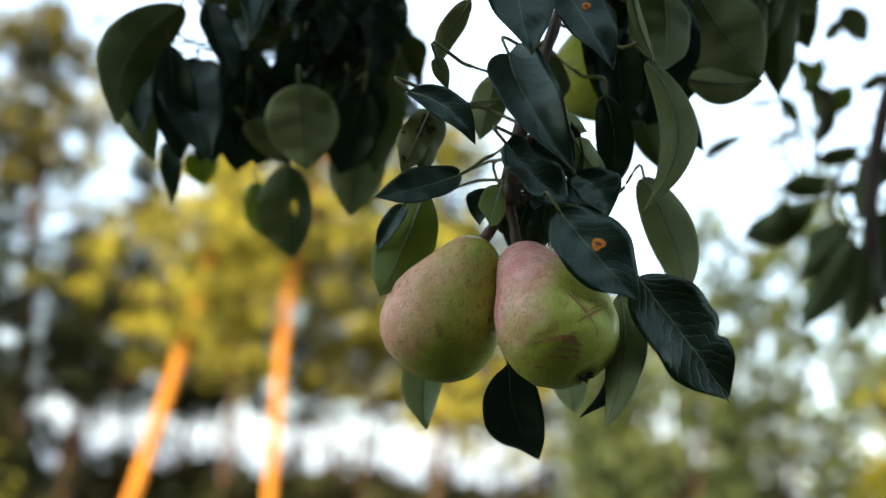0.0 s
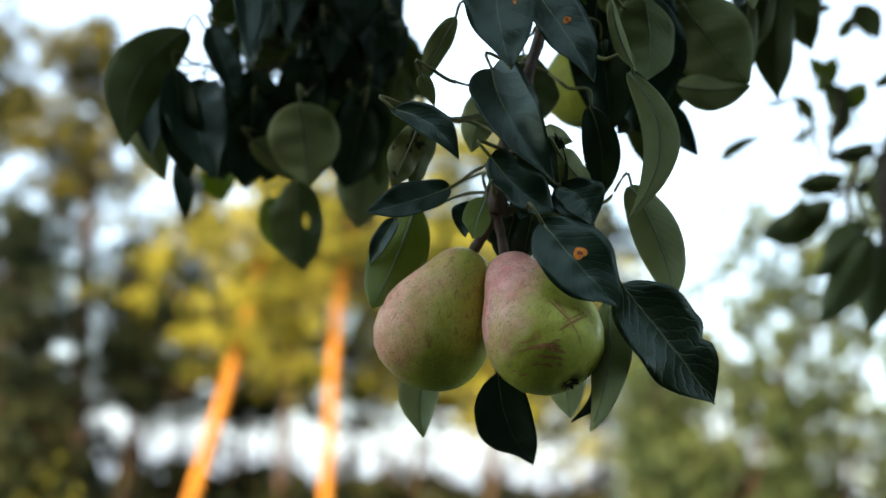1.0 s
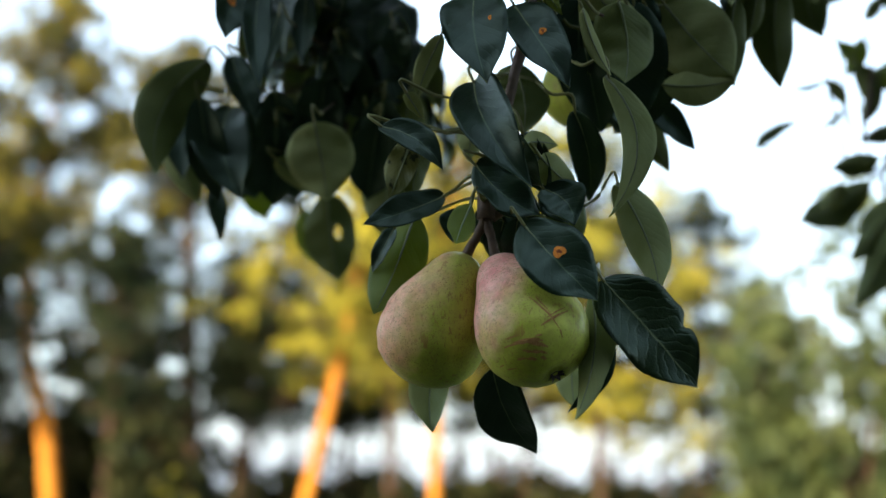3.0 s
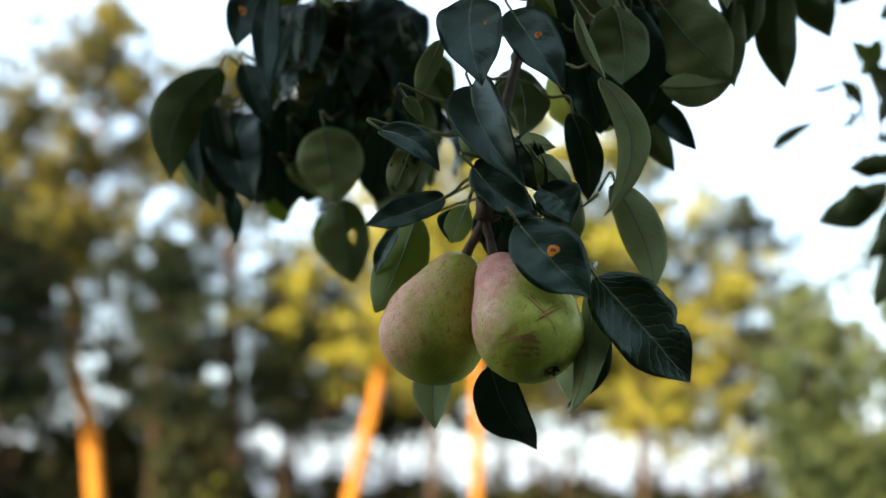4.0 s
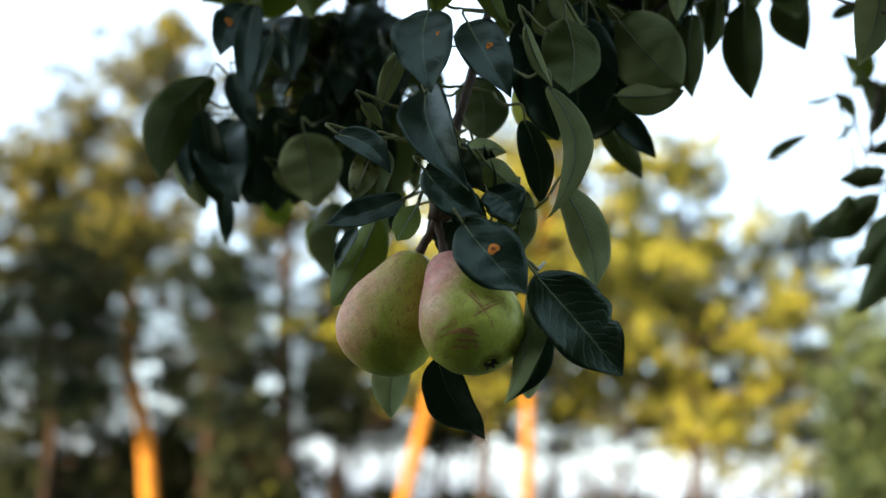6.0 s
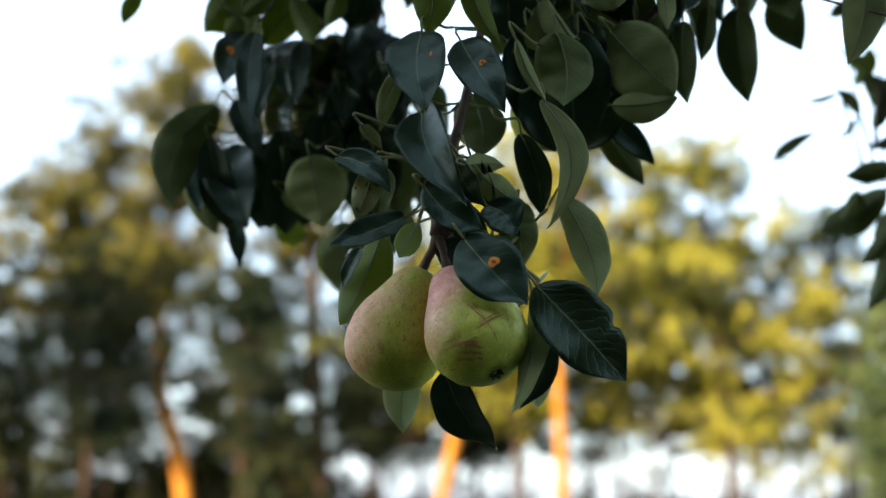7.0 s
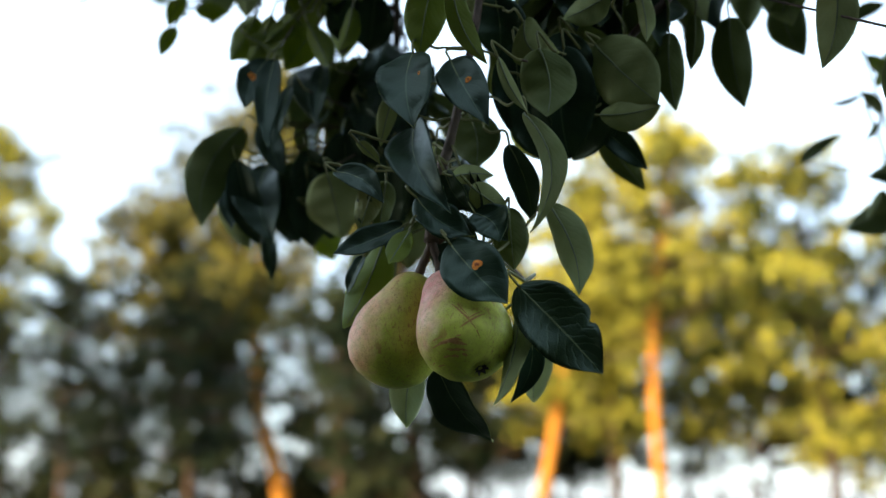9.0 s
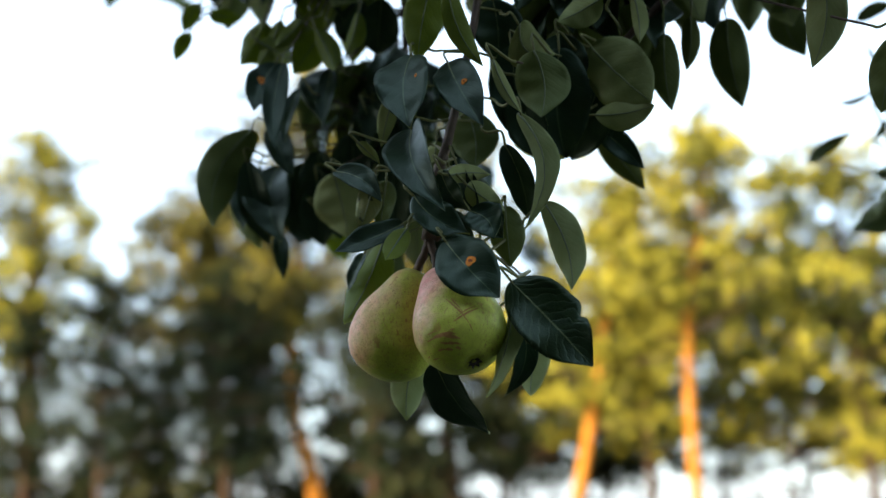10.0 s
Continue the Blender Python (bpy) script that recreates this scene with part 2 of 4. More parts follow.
def place(name, me, parent, origin, label=""):
    """Links a mesh whose vertices are relative to origin (world) under parent."""
    ob = new(name, me)
    ob.location = Vector(origin)
    if parent is not None:
        ob.parent = parent
        base, up = Vector((0, 0, 0)), parent
        while up is not None:
            base += up.location
            up = up.parent
        ob.location = Vector(origin) - base
    return tagged(ob, label)


def tube(points, radii, sides=8, bumpy=0.0):
    """Vertices and faces of a tapered tube along points, closed at both ends."""
    pts = [Vector(p) for p in points]
    verts, faces = [], []
    ref = Vector((0.31, 0.17, 0.93))
    for i, p in enumerate(pts):
        d = (pts[min(i + 1, len(pts) - 1)] - pts[max(i - 1, 0)]).normalized()
        a = d.cross(ref).normalized() if abs(d.dot(ref)) < 0.97 else d.cross(Vector((1, 0, 0))).normalized()
        b = d.cross(a)
        for k in range(sides):
            w = 2 * math.pi * k / sides
            r = radii[i] * (1 + bumpy * noise.noise(p * 9 + Vector((k * 1.7, i * 0.9, 0))))
            verts.append(p + (a * math.cos(w) + b * math.sin(w)) * r)
    for i in range(len(pts) - 1):
        for k in range(sides):
            j = (k + 1) % sides
            faces.append((i * sides + k, i * sides + j, (i + 1) * sides + j, (i + 1) * sides + k))
    faces.append(tuple(range(sides))[::-1])
    faces.append(tuple((len(pts) - 1) * sides + k for k in range(sides)))
    return verts, faces


def smooth_line(points, steps=5):
    """A Catmull-Rom line through points."""
    p = [Vector(q) for q in points]
    p = [p[0] * 2 - p[1], *p, p[-1] * 2 - p[-2]]
    out = []
    for i in range(1, len(p) - 2):
        for s in range(steps):
            t = s / steps
            out.append(0.5 * (2 * p[i] + (p[i + 1] - p[i - 1]) * t + (2 * p[i - 1] - 5 * p[i] + 4 * p[i + 1] - p[i + 2]) * t * t
                              + (3 * p[i] - p[i - 1] - 3 * p[i + 1] + p[i + 2]) * t ** 3))
    out.append(p[-2])
    return out


def rod(name, points, radii, material, parent, label="", sides=8, steps=5, bumpy=0.0):
    line = smooth_line(points, steps)
    r = np.interp(np.linspace(0, len(radii) - 1, len(line)), range(len(radii)), radii)
    o = Vector(points[0])
    v, f = tube([q - o for q in line], r, sides, bumpy)
    return place(name, mesh_from(name, v, f, [material]), parent, o, label)


# ---------------------------------------------------------------- ground and the wall behind
def ground_sheet():
    n, verts, faces = 60, [], []
    axis = [math.copysign(abs(s) ** 3.2 * 2500, s) for s in np.linspace(-1, 1, n)]
    for y in axis:
        for x in axis:
            verts.append((x, y + 10, 0.06 * noise.noise(Vector((x * 0.2, y * 0.2, 0)))))
    for j in range(n - 1):
        for i in range(n - 1):
            faces.append((j * n + i, j * n + i + 1, (j + 1) * n + i + 1, (j + 1) * n + i))
    return tagged(new("ground", mesh_from("ground", verts, faces, [GRASS])), "rough dry grass ground, colour darkened to cut bounced light", "ground", kind="structure")


ground_sheet()


def box_mesh(name, lo, hi, material):
    bm = bmesh.new()
    bmesh.ops.create_cube(bm, size=1)
    c, s = (Vector(lo) + Vector(hi)) / 2, Vector(hi) - Vector(lo)
    for v in bm.verts:
        v.co = Vector((v.co.x * s.x, v.co.y * s.y, v.co.z * s.z)) + c
    me = bpy.data.meshes.new(name)
    bm.to_mesh(me)
    bm.free()
    me.materials.append(material)
    return me


# Unseen wall, added to keep low sun and front sky off the pears.
tagged(new("wall_south", box_mesh("wall_south", (-4.2, -2.9, -0.2), (8, -2.6, 4.8), BOARDS)), "added unseen wall that blocks low sun and front sky light", "wall", kind="structure")

# ---------------------------------------------------------------- the pear tree
tree = new("pear_tree")
tree.location = (2.3, 0.7, 0.0)
tagged(tree, "pear tree with dark glossy leaves hanging over", "pear tree")
rod("trunk", [(2.3, 0.7, -0.1), (2.28, 0.69, 0.8), (2.22, 0.7, 1.6), (2.2, 0.66, 2.3), (2.1, 0.6, 3.0)], [0.10, 0.085, 0.075, 0.07, 0.04], BARK, tree, "grey-brown furrowed bark", 14, 6, 0.25)
rod("limb", [(2.2, 0.68, 1.95), (1.6, 0.55, 2.25), (0.9, 0.4, 2.33), (0.3, 0.22, 2.27), (-0.15, 0.2, 2.26), (-0.5, 0.25, 2.3)], [0.045, 0.036, 0.028, 0.02, 0.014, 0.006], BARK, tree, "", 10, 6, 0.2)

# hanging twigs: each a line down from the limb
TWIG_FRUIT = [(0.25, 0.2, 2.27), (0.12, 0.11, 2.1), (0.045, 0.04, 1.93), (0.026, 0.012, 1.8), (0.013, 0.008, 1.735), (0.003, 0.002, 1.69), (0.0, 0.0, 1.65)]
TWIG_RIGHT = [(0.5, 0.3, 2.3), (0.3, 0.2, 2.08), (0.2, 0.14, 1.92), (0.12, 0.1, 1.82), (0.1, 0.1, 1.77)]
TWIG_LEFT = [(-0.15, 0.2, 2.26), (-0.15, 0.26, 2.08), (-0.15, 0.28, 1.93), (-0.16, 0.28, 1.84), (-0.17, 0.28, 1.78)]
TWIG_FAR = [(1.05, 0.45, 2.33), (0.8, 0.58, 2.12), (0.5, 0.62, 1.95), (0.38, 0.62, 1.86), (0.31, 0.64, 1.84)]
rod("twig", TWIG_FRUIT, [0.006, 0.0045, 0.0034, 0.0032, 0.0034, 0.0050, 0.0064], TWIG_BARK, tree, "purple-brown hanging twig", 8, 5, 0.3)
rod("twig", TWIG_RIGHT, [0.007, 0.005, 0.004, 0.003, 0.002], TWIG_BARK, tree, "", 8, 5, 0.3)
rod("twig", TWIG_LEFT, [0.006, 0.005, 0.004, 0.003, 0.002], TWIG_BARK, tree, "", 8, 5, 0.3)
rod("twig", TWIG_FAR, [0.008, 0.006, 0.005, 0.004, 0.002], TWIG_BARK, tree, "", 8, 5, 0.3)
rod("twig", [(0.394, 0.62, 1.879), (0.35, 0.61, 1.879), (0.312, 0.6, 1.874)], [0.004, 0.003, 0.0016], TWIG_BARK, tree)
rod("twig", [(0.328, 0.6, 1.956), (0.323, 0.6, 1.912), (0.315, 0.6, 1.866)], [0.0016, 0.0026, 0.0018], TWIG_BARK, tree)
rod("twig", [(0.352, 0.61, 1.879), (0.338, 0.62, 1.835), (0.341, 0.6, 1.781)], [0.003, 0.0025, 0.0018], TWIG_BARK, tree)
rod("twig", [(0.407, 0.6, 2.019), (0.38, 0.6, 1.896), (0.374, 0.6, 1.803), (0.385, 0.6, 1.708)], [0.009, 0.0085, 0.0075, 0.005], TWIG_BARK, tree)
rod("twig", [(0.34, 0.63, 1.838), (0.328, 0.65, 1.837)], [0.002, 0.0012], TWIG_BARK, tree)

HOLD = {}


def spurs(twig, count, lo, hi, seed):
    """Short woody side shoots of a twig; their tips carry the leaves."""
    rng = random.Random(seed)
    line = smooth_line(twig, 6)
    tips = HOLD.setdefault(twig[0], list(line))
    made = []
    for _ in range(count):
        tip = Vector([rng.uniform(a, c) for a, c in zip(lo, hi)])
        o = min(line, key=lambda q: (q - tip - Vector((0, 0, 0.05))).length)
        mid = o.lerp(tip, 0.5) + Vector((rng.gauss(0, 0.006), rng.gauss(0, 0.006), 0.012))
        rod("spur", [o, mid, tip], [0.0024, 0.002, 0.0024], TWIG_BARK, tree, "", 6, 4, 0.3)
        tips.append(tip)
        made.append(tip)
    return made


HOLD[TWIG_FRUIT[0]] = smooth_line(TWIG_FRUIT, 6)
SIDE_SPUR = [(0.0, 0.003, 1.655), (0.03, 0.022, 1.648), (0.062, 0.014, 1.622), (0.066, 0.012, 1.612)]
rod("spur", SIDE_SPUR, [0.0016, 0.0010, 0.0009, 0.0009], PETIOLE, tree, "thin green side shoot", 7, 4, 0.3)
HOLD[TWIG_FRUIT[0]] += smooth_line(SIDE_SPUR, 4)[4:]
# knobbly end of the fruit twig: scars and small buds
for k in range(7):
    w = k * 2.3
    o = Vector((0.004, 0.003, 1.652 + 0.006 * k))
    d = Vector((math.cos(w), math.sin(w) - 0.4, 0.35)) * (0.008 + 0.003 * (k % 3))
    rod("bud", [o, o + d * 0.6, o + d], [0.0034, 0.0026, 0.0010], TWIG_BARK, tree, "short brown bud on the twig", 7, 3, 0.35)
SPUR_SETS = [
    (TWIG_LEFT, spurs(TWIG_LEFT, 11, (-0.205, 0.25, 1.80), (-0.125, 0.32, 1.94), 5), 5),
    (TWIG_LEFT, spurs(TWIG_LEFT, 4, (-0.20, 0.13, 1.93), (-0.12, 0.22, 2.03), 15), 5),
    (TWIG_LEFT, spurs(TWIG_LEFT, 6, (-0.32, 0.12, 2.04), (0.08, 0.28, 2.18), 6), 5),
    # Out of view: leaves added above to darken the cluster.
    (TWIG_LEFT, spurs(TWIG_LEFT, 14, (-0.34, 0.0, 2.0), (0.02, 0.3, 2.14), 16), 5),
    (TWIG_RIGHT, spurs(TWIG_RIGHT, 9, (0.06, 0.11, 1.84), (0.16, 0.2, 1.96), 7), 5),
    (TWIG_RIGHT, spurs(TWIG_RIGHT, 8, (0.14, 0.13, 1.95), (0.42, 0.28, 2.15), 8), 5),
    (TWIG_FRUIT, spurs(TWIG_FRUIT, 6, (-0.05, -0.02, 1.92), (0.11, 0.08, 2.1), 9), 5),
    # Out of view over the pears: more leaves added for shade.
    (TWIG_FRUIT, spurs(TWIG_FRUIT, 12, (0.0, -0.02, 2.08), (0.36, 0.24, 2.22), 10), 5),
]
leaf_count = [0]


def leaf(twig, base, tip, width, normal, arch=0.08, fold=0.3, bow=0.0, wave=0.1, curl=0.0, twist=0.0, rust=None, rust_size=0.0022, blotch=False, skin="", notch=None, hole=None, nu=72, nv=5, label=""):
    """One pear leaf: an ovate blade with a toothed edge, two sides, a raised midrib and a stalk that runs to the twig."""
    leaf_count[0] += 1
    rng = random.Random(leaf_count[0] * 7 + 3)
    b, axis = Vector(base), Vector(tip) - Vector(base)
    length = axis.length
    axis.normalize()
    nrm = Vector(normal)
    nrm = (nrm - axis * nrm.dot(axis)).normalized()
    side = axis.cross(nrm)
    ph = [rng.uniform(0, 6.3) for _ in range(4)]
    peak = rng.uniform(0.40, 0.48)
    twist += rng.uniform(-0.4, 0.4) * (0.4 if nu > 30 else 1.0)
    curl += rng.uniform(0.0, 0.07)

    def half(u):
        x = u ** (math.log(0.5) / math.log(peak))
        w = math.sin(math.pi * x) ** (0.55 if u < peak else 0.78) if 0 < x < 1 else 0.0
        return width / 2 * w * (1 - 0.25 * (max(0, u - 0.78) / 0.22) ** 1.3)

    def spot(u, v, lift=0.0):
        """The blade at u along and v across, lifted along its own normal."""
        h = half(u)
        if notch and v * notch[1] > 0:
            h *= 1 - 0.16 * math.exp(-((u - notch[0]) / 0.035) ** 2) + 0.06 * math.exp(-((u - notch[0] + 0.1) / 0.05) ** 2)
        tw = twist * (u - 0.5)
        s = side * math.cos(tw) + nrm * math.sin(tw)
        m = nrm * math.cos(tw) - side * math.sin(tw)
        q = 4 * u * (1 - u)
        p = axis * (length * u) + nrm * (arch * length * q) + side * (bow * length * q)
        p -= nrm * (curl * length * max(0.0, u - 0.45) ** 2 * 3.3)
        g = abs(v)
        p += s * (h * v * math.cos(fold * 1.2 * g)) + m * (h * g ** 1.4 * math.sin(fold * 1.6))
        p += m * (wave * width * 0.5 * g * g * math.sin(u * 11 + ph[0 if v > 0 else 1]))
        p += m * (0.012 * width * math.sin(u * 23 + ph[2]) * math.sin(2.5 * v + ph[3]))
        return p + m * lift

    verts, uvs, faces, slots = [], [], [], []
    for lift in (0.00018, -0.00018):
        for i in range(nu + 1):
            u = i / nu
            tooth = 1 + (0.014 if i % 2 else -0.008) * rng.uniform(0.4, 1.3) * (1.0 if nu > 30 else 0.8)
            for k in range(-nv, nv + 1):
                v = k / nv
                verts.append(spot(min(max(u, 0.004), 0.998), v * (tooth if abs(k) == nv else 1), lift * (1 if abs(k) < nv else 0.6)))
                uvs.append((u, v))
    row, layer = 2 * nv + 1, (nu + 1) * (2 * nv + 1)
    for i in range(nu):
        for k in range(2 * nv):
            a = i * row + k
            if hole and ((i + 0.5) / nu - hole[0]) ** 2 * 2.2 + ((k + 0.5) / nv - 1 - hole[1]) ** 2 < hole[2] ** 2:
                continue
            faces.append((a, a + 1, a + row + 1, a + row))
            slots.append(0)
            faces.append((layer + a, layer + a + row, layer + a + row + 1, layer + a + 1))
            slots.append(1)
        for k in (0, 2 * nv):
            a = i * row + k
            q = (a, a + row, layer + a + row, layer + a)
            faces.append(q if k == 0 else q[::-1])
            slots.append(1)
    under = LEAF_SICK if blotch else LEAF_YOUNG_BACKLIT if skin == "young" else LEAF_OLIVE_SHADED if skin == "olive" else LEAF_UNDER
    top = LEAF_SICK if blotch else LEAF_YOUNG_BACKLIT if skin == "young" else LEAF_CRINKLED if skin == "crinkled" else LEAF_TOP
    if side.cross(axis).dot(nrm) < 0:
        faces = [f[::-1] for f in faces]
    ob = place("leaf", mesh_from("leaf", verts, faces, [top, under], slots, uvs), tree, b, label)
    # midrib on the under side, thin ridge
    line = [spot(u, 0, -0.0003) for u in np.linspace(0.0, 0.93, 12)]
    rv, rf = tube(line, np.linspace(0.0009, 0.0002, 12), 5)
    place("midrib", mesh_from("midrib", rv, rf, [RIB]), ob, b)
    # stalk: from the twig in a bow to the blade
    pts = HOLD.get(twig[0]) or smooth_line(twig, 6)
    near = min(pts, key=lambda q: (q - b - Vector((0, 0.015, 0.015))).length)
    gap = (near - b).length
    if gap > 0.034:      # a short woody shoot carries the leaf
        joint = b + (near - b).normalized() * 0.022 + Vector((0, 0.006, 0.004))
        rod("spur", [near, near.lerp(joint, 0.5) + Vector((0, 0.025, 0.01)), joint], [0.0012, 0.0010, 0.0009], TWIG_BARK if gap > 0.1 else PETIOLE, tree, "", 6, 7, 0.3)
        near = joint
        gap = (near - b).length
    mid1 = b - axis * min(0.012, gap * 0.35) + Vector((0, 0, min(0.006, gap * 0.1)))
    mid2 = near.lerp(b, 0.3) + Vector((0, 0, gap * 0.04))
    stalk = smooth_line([near - b, mid2 - b, mid1 - b, spot(0.03, 0)], 4)
    pv, pf = tube(stalk, np.linspace(0.0012, 0.0009, len(stalk)) * (1.0 if nu > 30 else 0.6), 6)
    place("petiole", mesh_from("petiole", pv, pf, [PETIOLE]), ob, b)
    if rust:
        for size, mat, lift, name in ((rust_size, RUST, 0.0005, "rust_spot"), (rust_size * 0.38, RUST_CORE, 0.0008, "rust_core")):
            n = 20
            a1, a2 = rng.uniform(0, 6.3), rng.uniform(0, 6.3)
            ring = []
            for j in range(n):
                w = 2 * math.pi * j / n
                r = size * (1 + 0.2 * math.sin(2 * w + a1) + 0.13 * math.sin(3 * w + a2))
                ring.append(spot(rust[0] + r * 1.25 * math.cos(w) / length, rust[1] + r * math.sin(w) / max(half(rust[0]), 1e-4), lift))
            centre = spot(rust[0], rust[1], lift + 0.0003)
            me = mesh_from(name, [centre, *ring], [(0, 1 + j, 1 + (j + 1) % n) for j in range(n)], [mat])
            place(name, me, ob, b, "orange rust spot on the leaf" if name == "rust_spot" else "")
    return ob


# leaves round the two pears
leaf(TWIG_FRUIT, (0.027, -0.035, 1.639), (0.070, -0.043, 1.594), 0.0410, (0.131, -0.948, 0.288), arch=0.02, fold=0.12, bow=0.03, rust=(0.44, -0.22), rust_size=0.0032)
leaf(TWIG_FRUIT, (0.071, -0.023, 1.609), (0.125, -0.012, 1.549), 0.0459, (0.302, -0.949, 0.093), arch=-0.01, fold=0.12, bow=-0.01, skin="crinkled", wave=0.16, notch=(0.62, -1))
leaf(TWIG_FRUIT, (0.065, -0.001, 1.603), (0.058, -0.035, 1.528), 0.0231, (0.435, 0.805, -0.404), arch=0.02, fold=0.2, bow=0.06)
leaf(TWIG_FRUIT, (0.067, 0.003, 1.592), (0.049, 0.026, 1.536), 0.0177, (0.385, -0.808, -0.447), arch=0.03, fold=0.2, bow=-0.16)
leaf(TWIG_FRUIT, (0.046, 0.113, 1.600), (0.049, 0.085, 1.542), 0.0255, (0.048, 0.903, -0.427), arch=0.04, fold=0.2, bow=-0.04)
leaf(TWIG_FRUIT, (0.007, -0.005, 1.560), (0.028, 0.051, 1.512), 0.0343, (0.011, -0.649, -0.760), arch=0.03, fold=0.2, bow=0.06)
leaf(TWIG_FRUIT, (-0.037, 0.066, 1.584), (-0.040, 0.052, 1.523), 0.0273, (-0.477, 0.864, -0.163), arch=0.03, fold=0.2, bow=-0.05)
leaf(TWIG_FRUIT, (-0.049, 0.026, 1.660), (-0.067, 0.001, 1.590), 0.0347, (-0.125, 0.942, -0.312), arch=0.03, fold=0.2, bow=0.01, skin="young")
leaf(TWIG_FRUIT, (-0.059, 0.014, 1.648), (-0.073, 0.014, 1.620), 0.0125, (-0.227, -0.968, 0.107), arch=0.04, fold=0.2, bow=0.00)
leaf(TWIG_FRUIT, (-0.029, 0.017, 1.669), (-0.074, -0.009, 1.646), 0.0230, (0.312, -0.880, 0.358), arch=-0.02, fold=0.2, bow=-0.02)
leaf(TWIG_FRUIT, (-0.006, -0.028, 1.649), (-0.014, -0.030, 1.629), 0.0153, (0.032, -0.994, 0.104), arch=-0.01, fold=0.2, bow=0.28)
leaf(TWIG_FRUIT, (-0.004, -0.030, 1.652), (-0.009, -0.056, 1.622), 0.0168, (-0.611, 0.652, -0.449), arch=0.00, fold=0.2, bow=-0.01, rust=(0.2, 0.1), rust_size=0.0028, skin="young")
leaf(TWIG_FRUIT, (-0.006, -0.019, 1.731), (0.033, -0.057, 1.658), 0.0379, (-0.074, -0.900, 0.430), arch=0.07, fold=0.4, bow=0.08)
leaf(TWIG_FRUIT, (-0.004, -0.020, 1.679), (0.037, -0.012, 1.648), 0.0273, (0.337, -0.916, 0.215), arch=0.05, fold=0.2, bow=0.12, wave=0.25)
leaf(TWIG_FRUIT, (0.019, -0.023, 1.694), (0.035, -0.012, 1.667), 0.0240, (-0.196, -0.857, -0.476), arch=0.02, fold=0.2, bow=0.12)
leaf(TWIG_FRUIT, (0.035, -0.009, 1.666), (0.055, -0.013, 1.644), 0.0282, (0.105, -0.961, 0.256), arch=-0.02, fold=0.2, bow=-0.18)
leaf(TWIG_FRUIT, (-0.006, -0.022, 1.787), (0.007, -0.053, 1.719), 0.0411, (0.139, -0.890, 0.434), arch=0.06, fold=0.2, bow=0.06, rust=(0.42, -0.48), rust_size=0.0012)
leaf(TWIG_FRUIT, (0.015, -0.003, 1.786), (0.052, -0.028, 1.724), 0.0336, (0.092, -0.903, 0.420), arch=0.07, fold=0.2, bow=0.03, rust=(0.46, -0.29), rust_size=0.0021)
leaf(TWIG_FRUIT, (0.072, -0.007, 1.736), (0.075, 0.000, 1.650), 0.0221, (0.280, 0.955, 0.093), arch=0.04, fold=0.2, bow=0.20)
leaf(TWIG_FRUIT, (0.077, 0.035, 1.680), (0.104, 0.018, 1.607), 0.0287, (0.273, 0.954, -0.124), arch=0.06, fold=0.2, bow=0.05)
leaf(TWIG_FRUIT, (0.051, 0.022, 1.724), (0.059, 0.052, 1.673), 0.0233, (0.002, -0.862, -0.507), arch=0.03, fold=0.2, bow=-0.08)
leaf(TWIG_FRUIT, (0.012, -0.028, 1.840), (-0.005, -0.013, 1.786), 0.0322, (-0.349, 0.873, 0.340), arch=0.02, fold=0.2, bow=-0.03, skin="young")
leaf(TWIG_FRUIT, (0.028, -0.035, 1.833), (0.045, -0.007, 1.776), 0.0183, (-0.361, 0.875, 0.323), arch=0.02, fold=0.2, bow=-0.09, skin="young")
leaf(TWIG_FRUIT, (0.067, 0.013, 1.815), (0.088, 0.034, 1.795), 0.0319, (-0.335, 0.799, 0.499), arch=0.02, fold=0.2, bow=-0.34)
leaf(TWIG_FRUIT, (-0.058, -0.041, 1.697), (-0.019, -0.044, 1.671), 0.0201, (0.124, -0.941, 0.315), arch=0.03, fold=0.2, bow=-0.11)
leaf(TWIG_FRUIT, (-0.045, -0.031, 1.721), (-0.039, -0.005, 1.712), 0.0097, (-0.203, 0.365, 0.909), arch=0.04, fold=0.2, bow=-0.02)
leaf(TWIG_FRUIT, (-0.049, 0.008, 1.704), (-0.063, 0.012, 1.666), 0.0205, (-0.357, 0.911, 0.206), arch=0.04, fold=0.2, bow=0.01, blotch=True, wave=0.3)
leaf(TWIG_FRUIT, (-0.044, 0.018, 1.705), (-0.053, 0.026, 1.669), 0.0216, (-0.615, 0.723, 0.315), arch=0.01, fold=0.2, bow=0.00, skin="olive")
leaf(TWIG_FRUIT, (-0.013, 0.043, 1.741), (-0.021, 0.055, 1.702), 0.0231, (-0.030, 0.950, 0.312), arch=0.02, fold=0.2, bow=-0.01)
leaf(TWIG_FRUIT, (-0.031, 0.003, 1.770), (-0.050, 0.020, 1.734), 0.0154, (-0.374, 0.752, 0.543), arch=0.03, fold=0.2, bow=-0.02)
leaf(TWIG_FRUIT, (0.008, 0.051, 1.767), (0.015, 0.052, 1.718), 0.0397, (-0.346, 0.938, -0.028), arch=-0.02, fold=0.2, bow=0.09, skin="olive")
leaf(TWIG_FRUIT, (0.025, -0.025, 1.689), (0.041, 0.016, 1.700), 0.0146, (-0.938, 0.338, 0.073), arch=0.02, fold=0.2, bow=0.04)
leaf(TWIG_FRUIT, (0.034, -0.011, 1.685), (0.054, 0.012, 1.670), 0.0201, (-0.587, 0.720, 0.370), arch=0.04, fold=0.2, bow=-0.02)
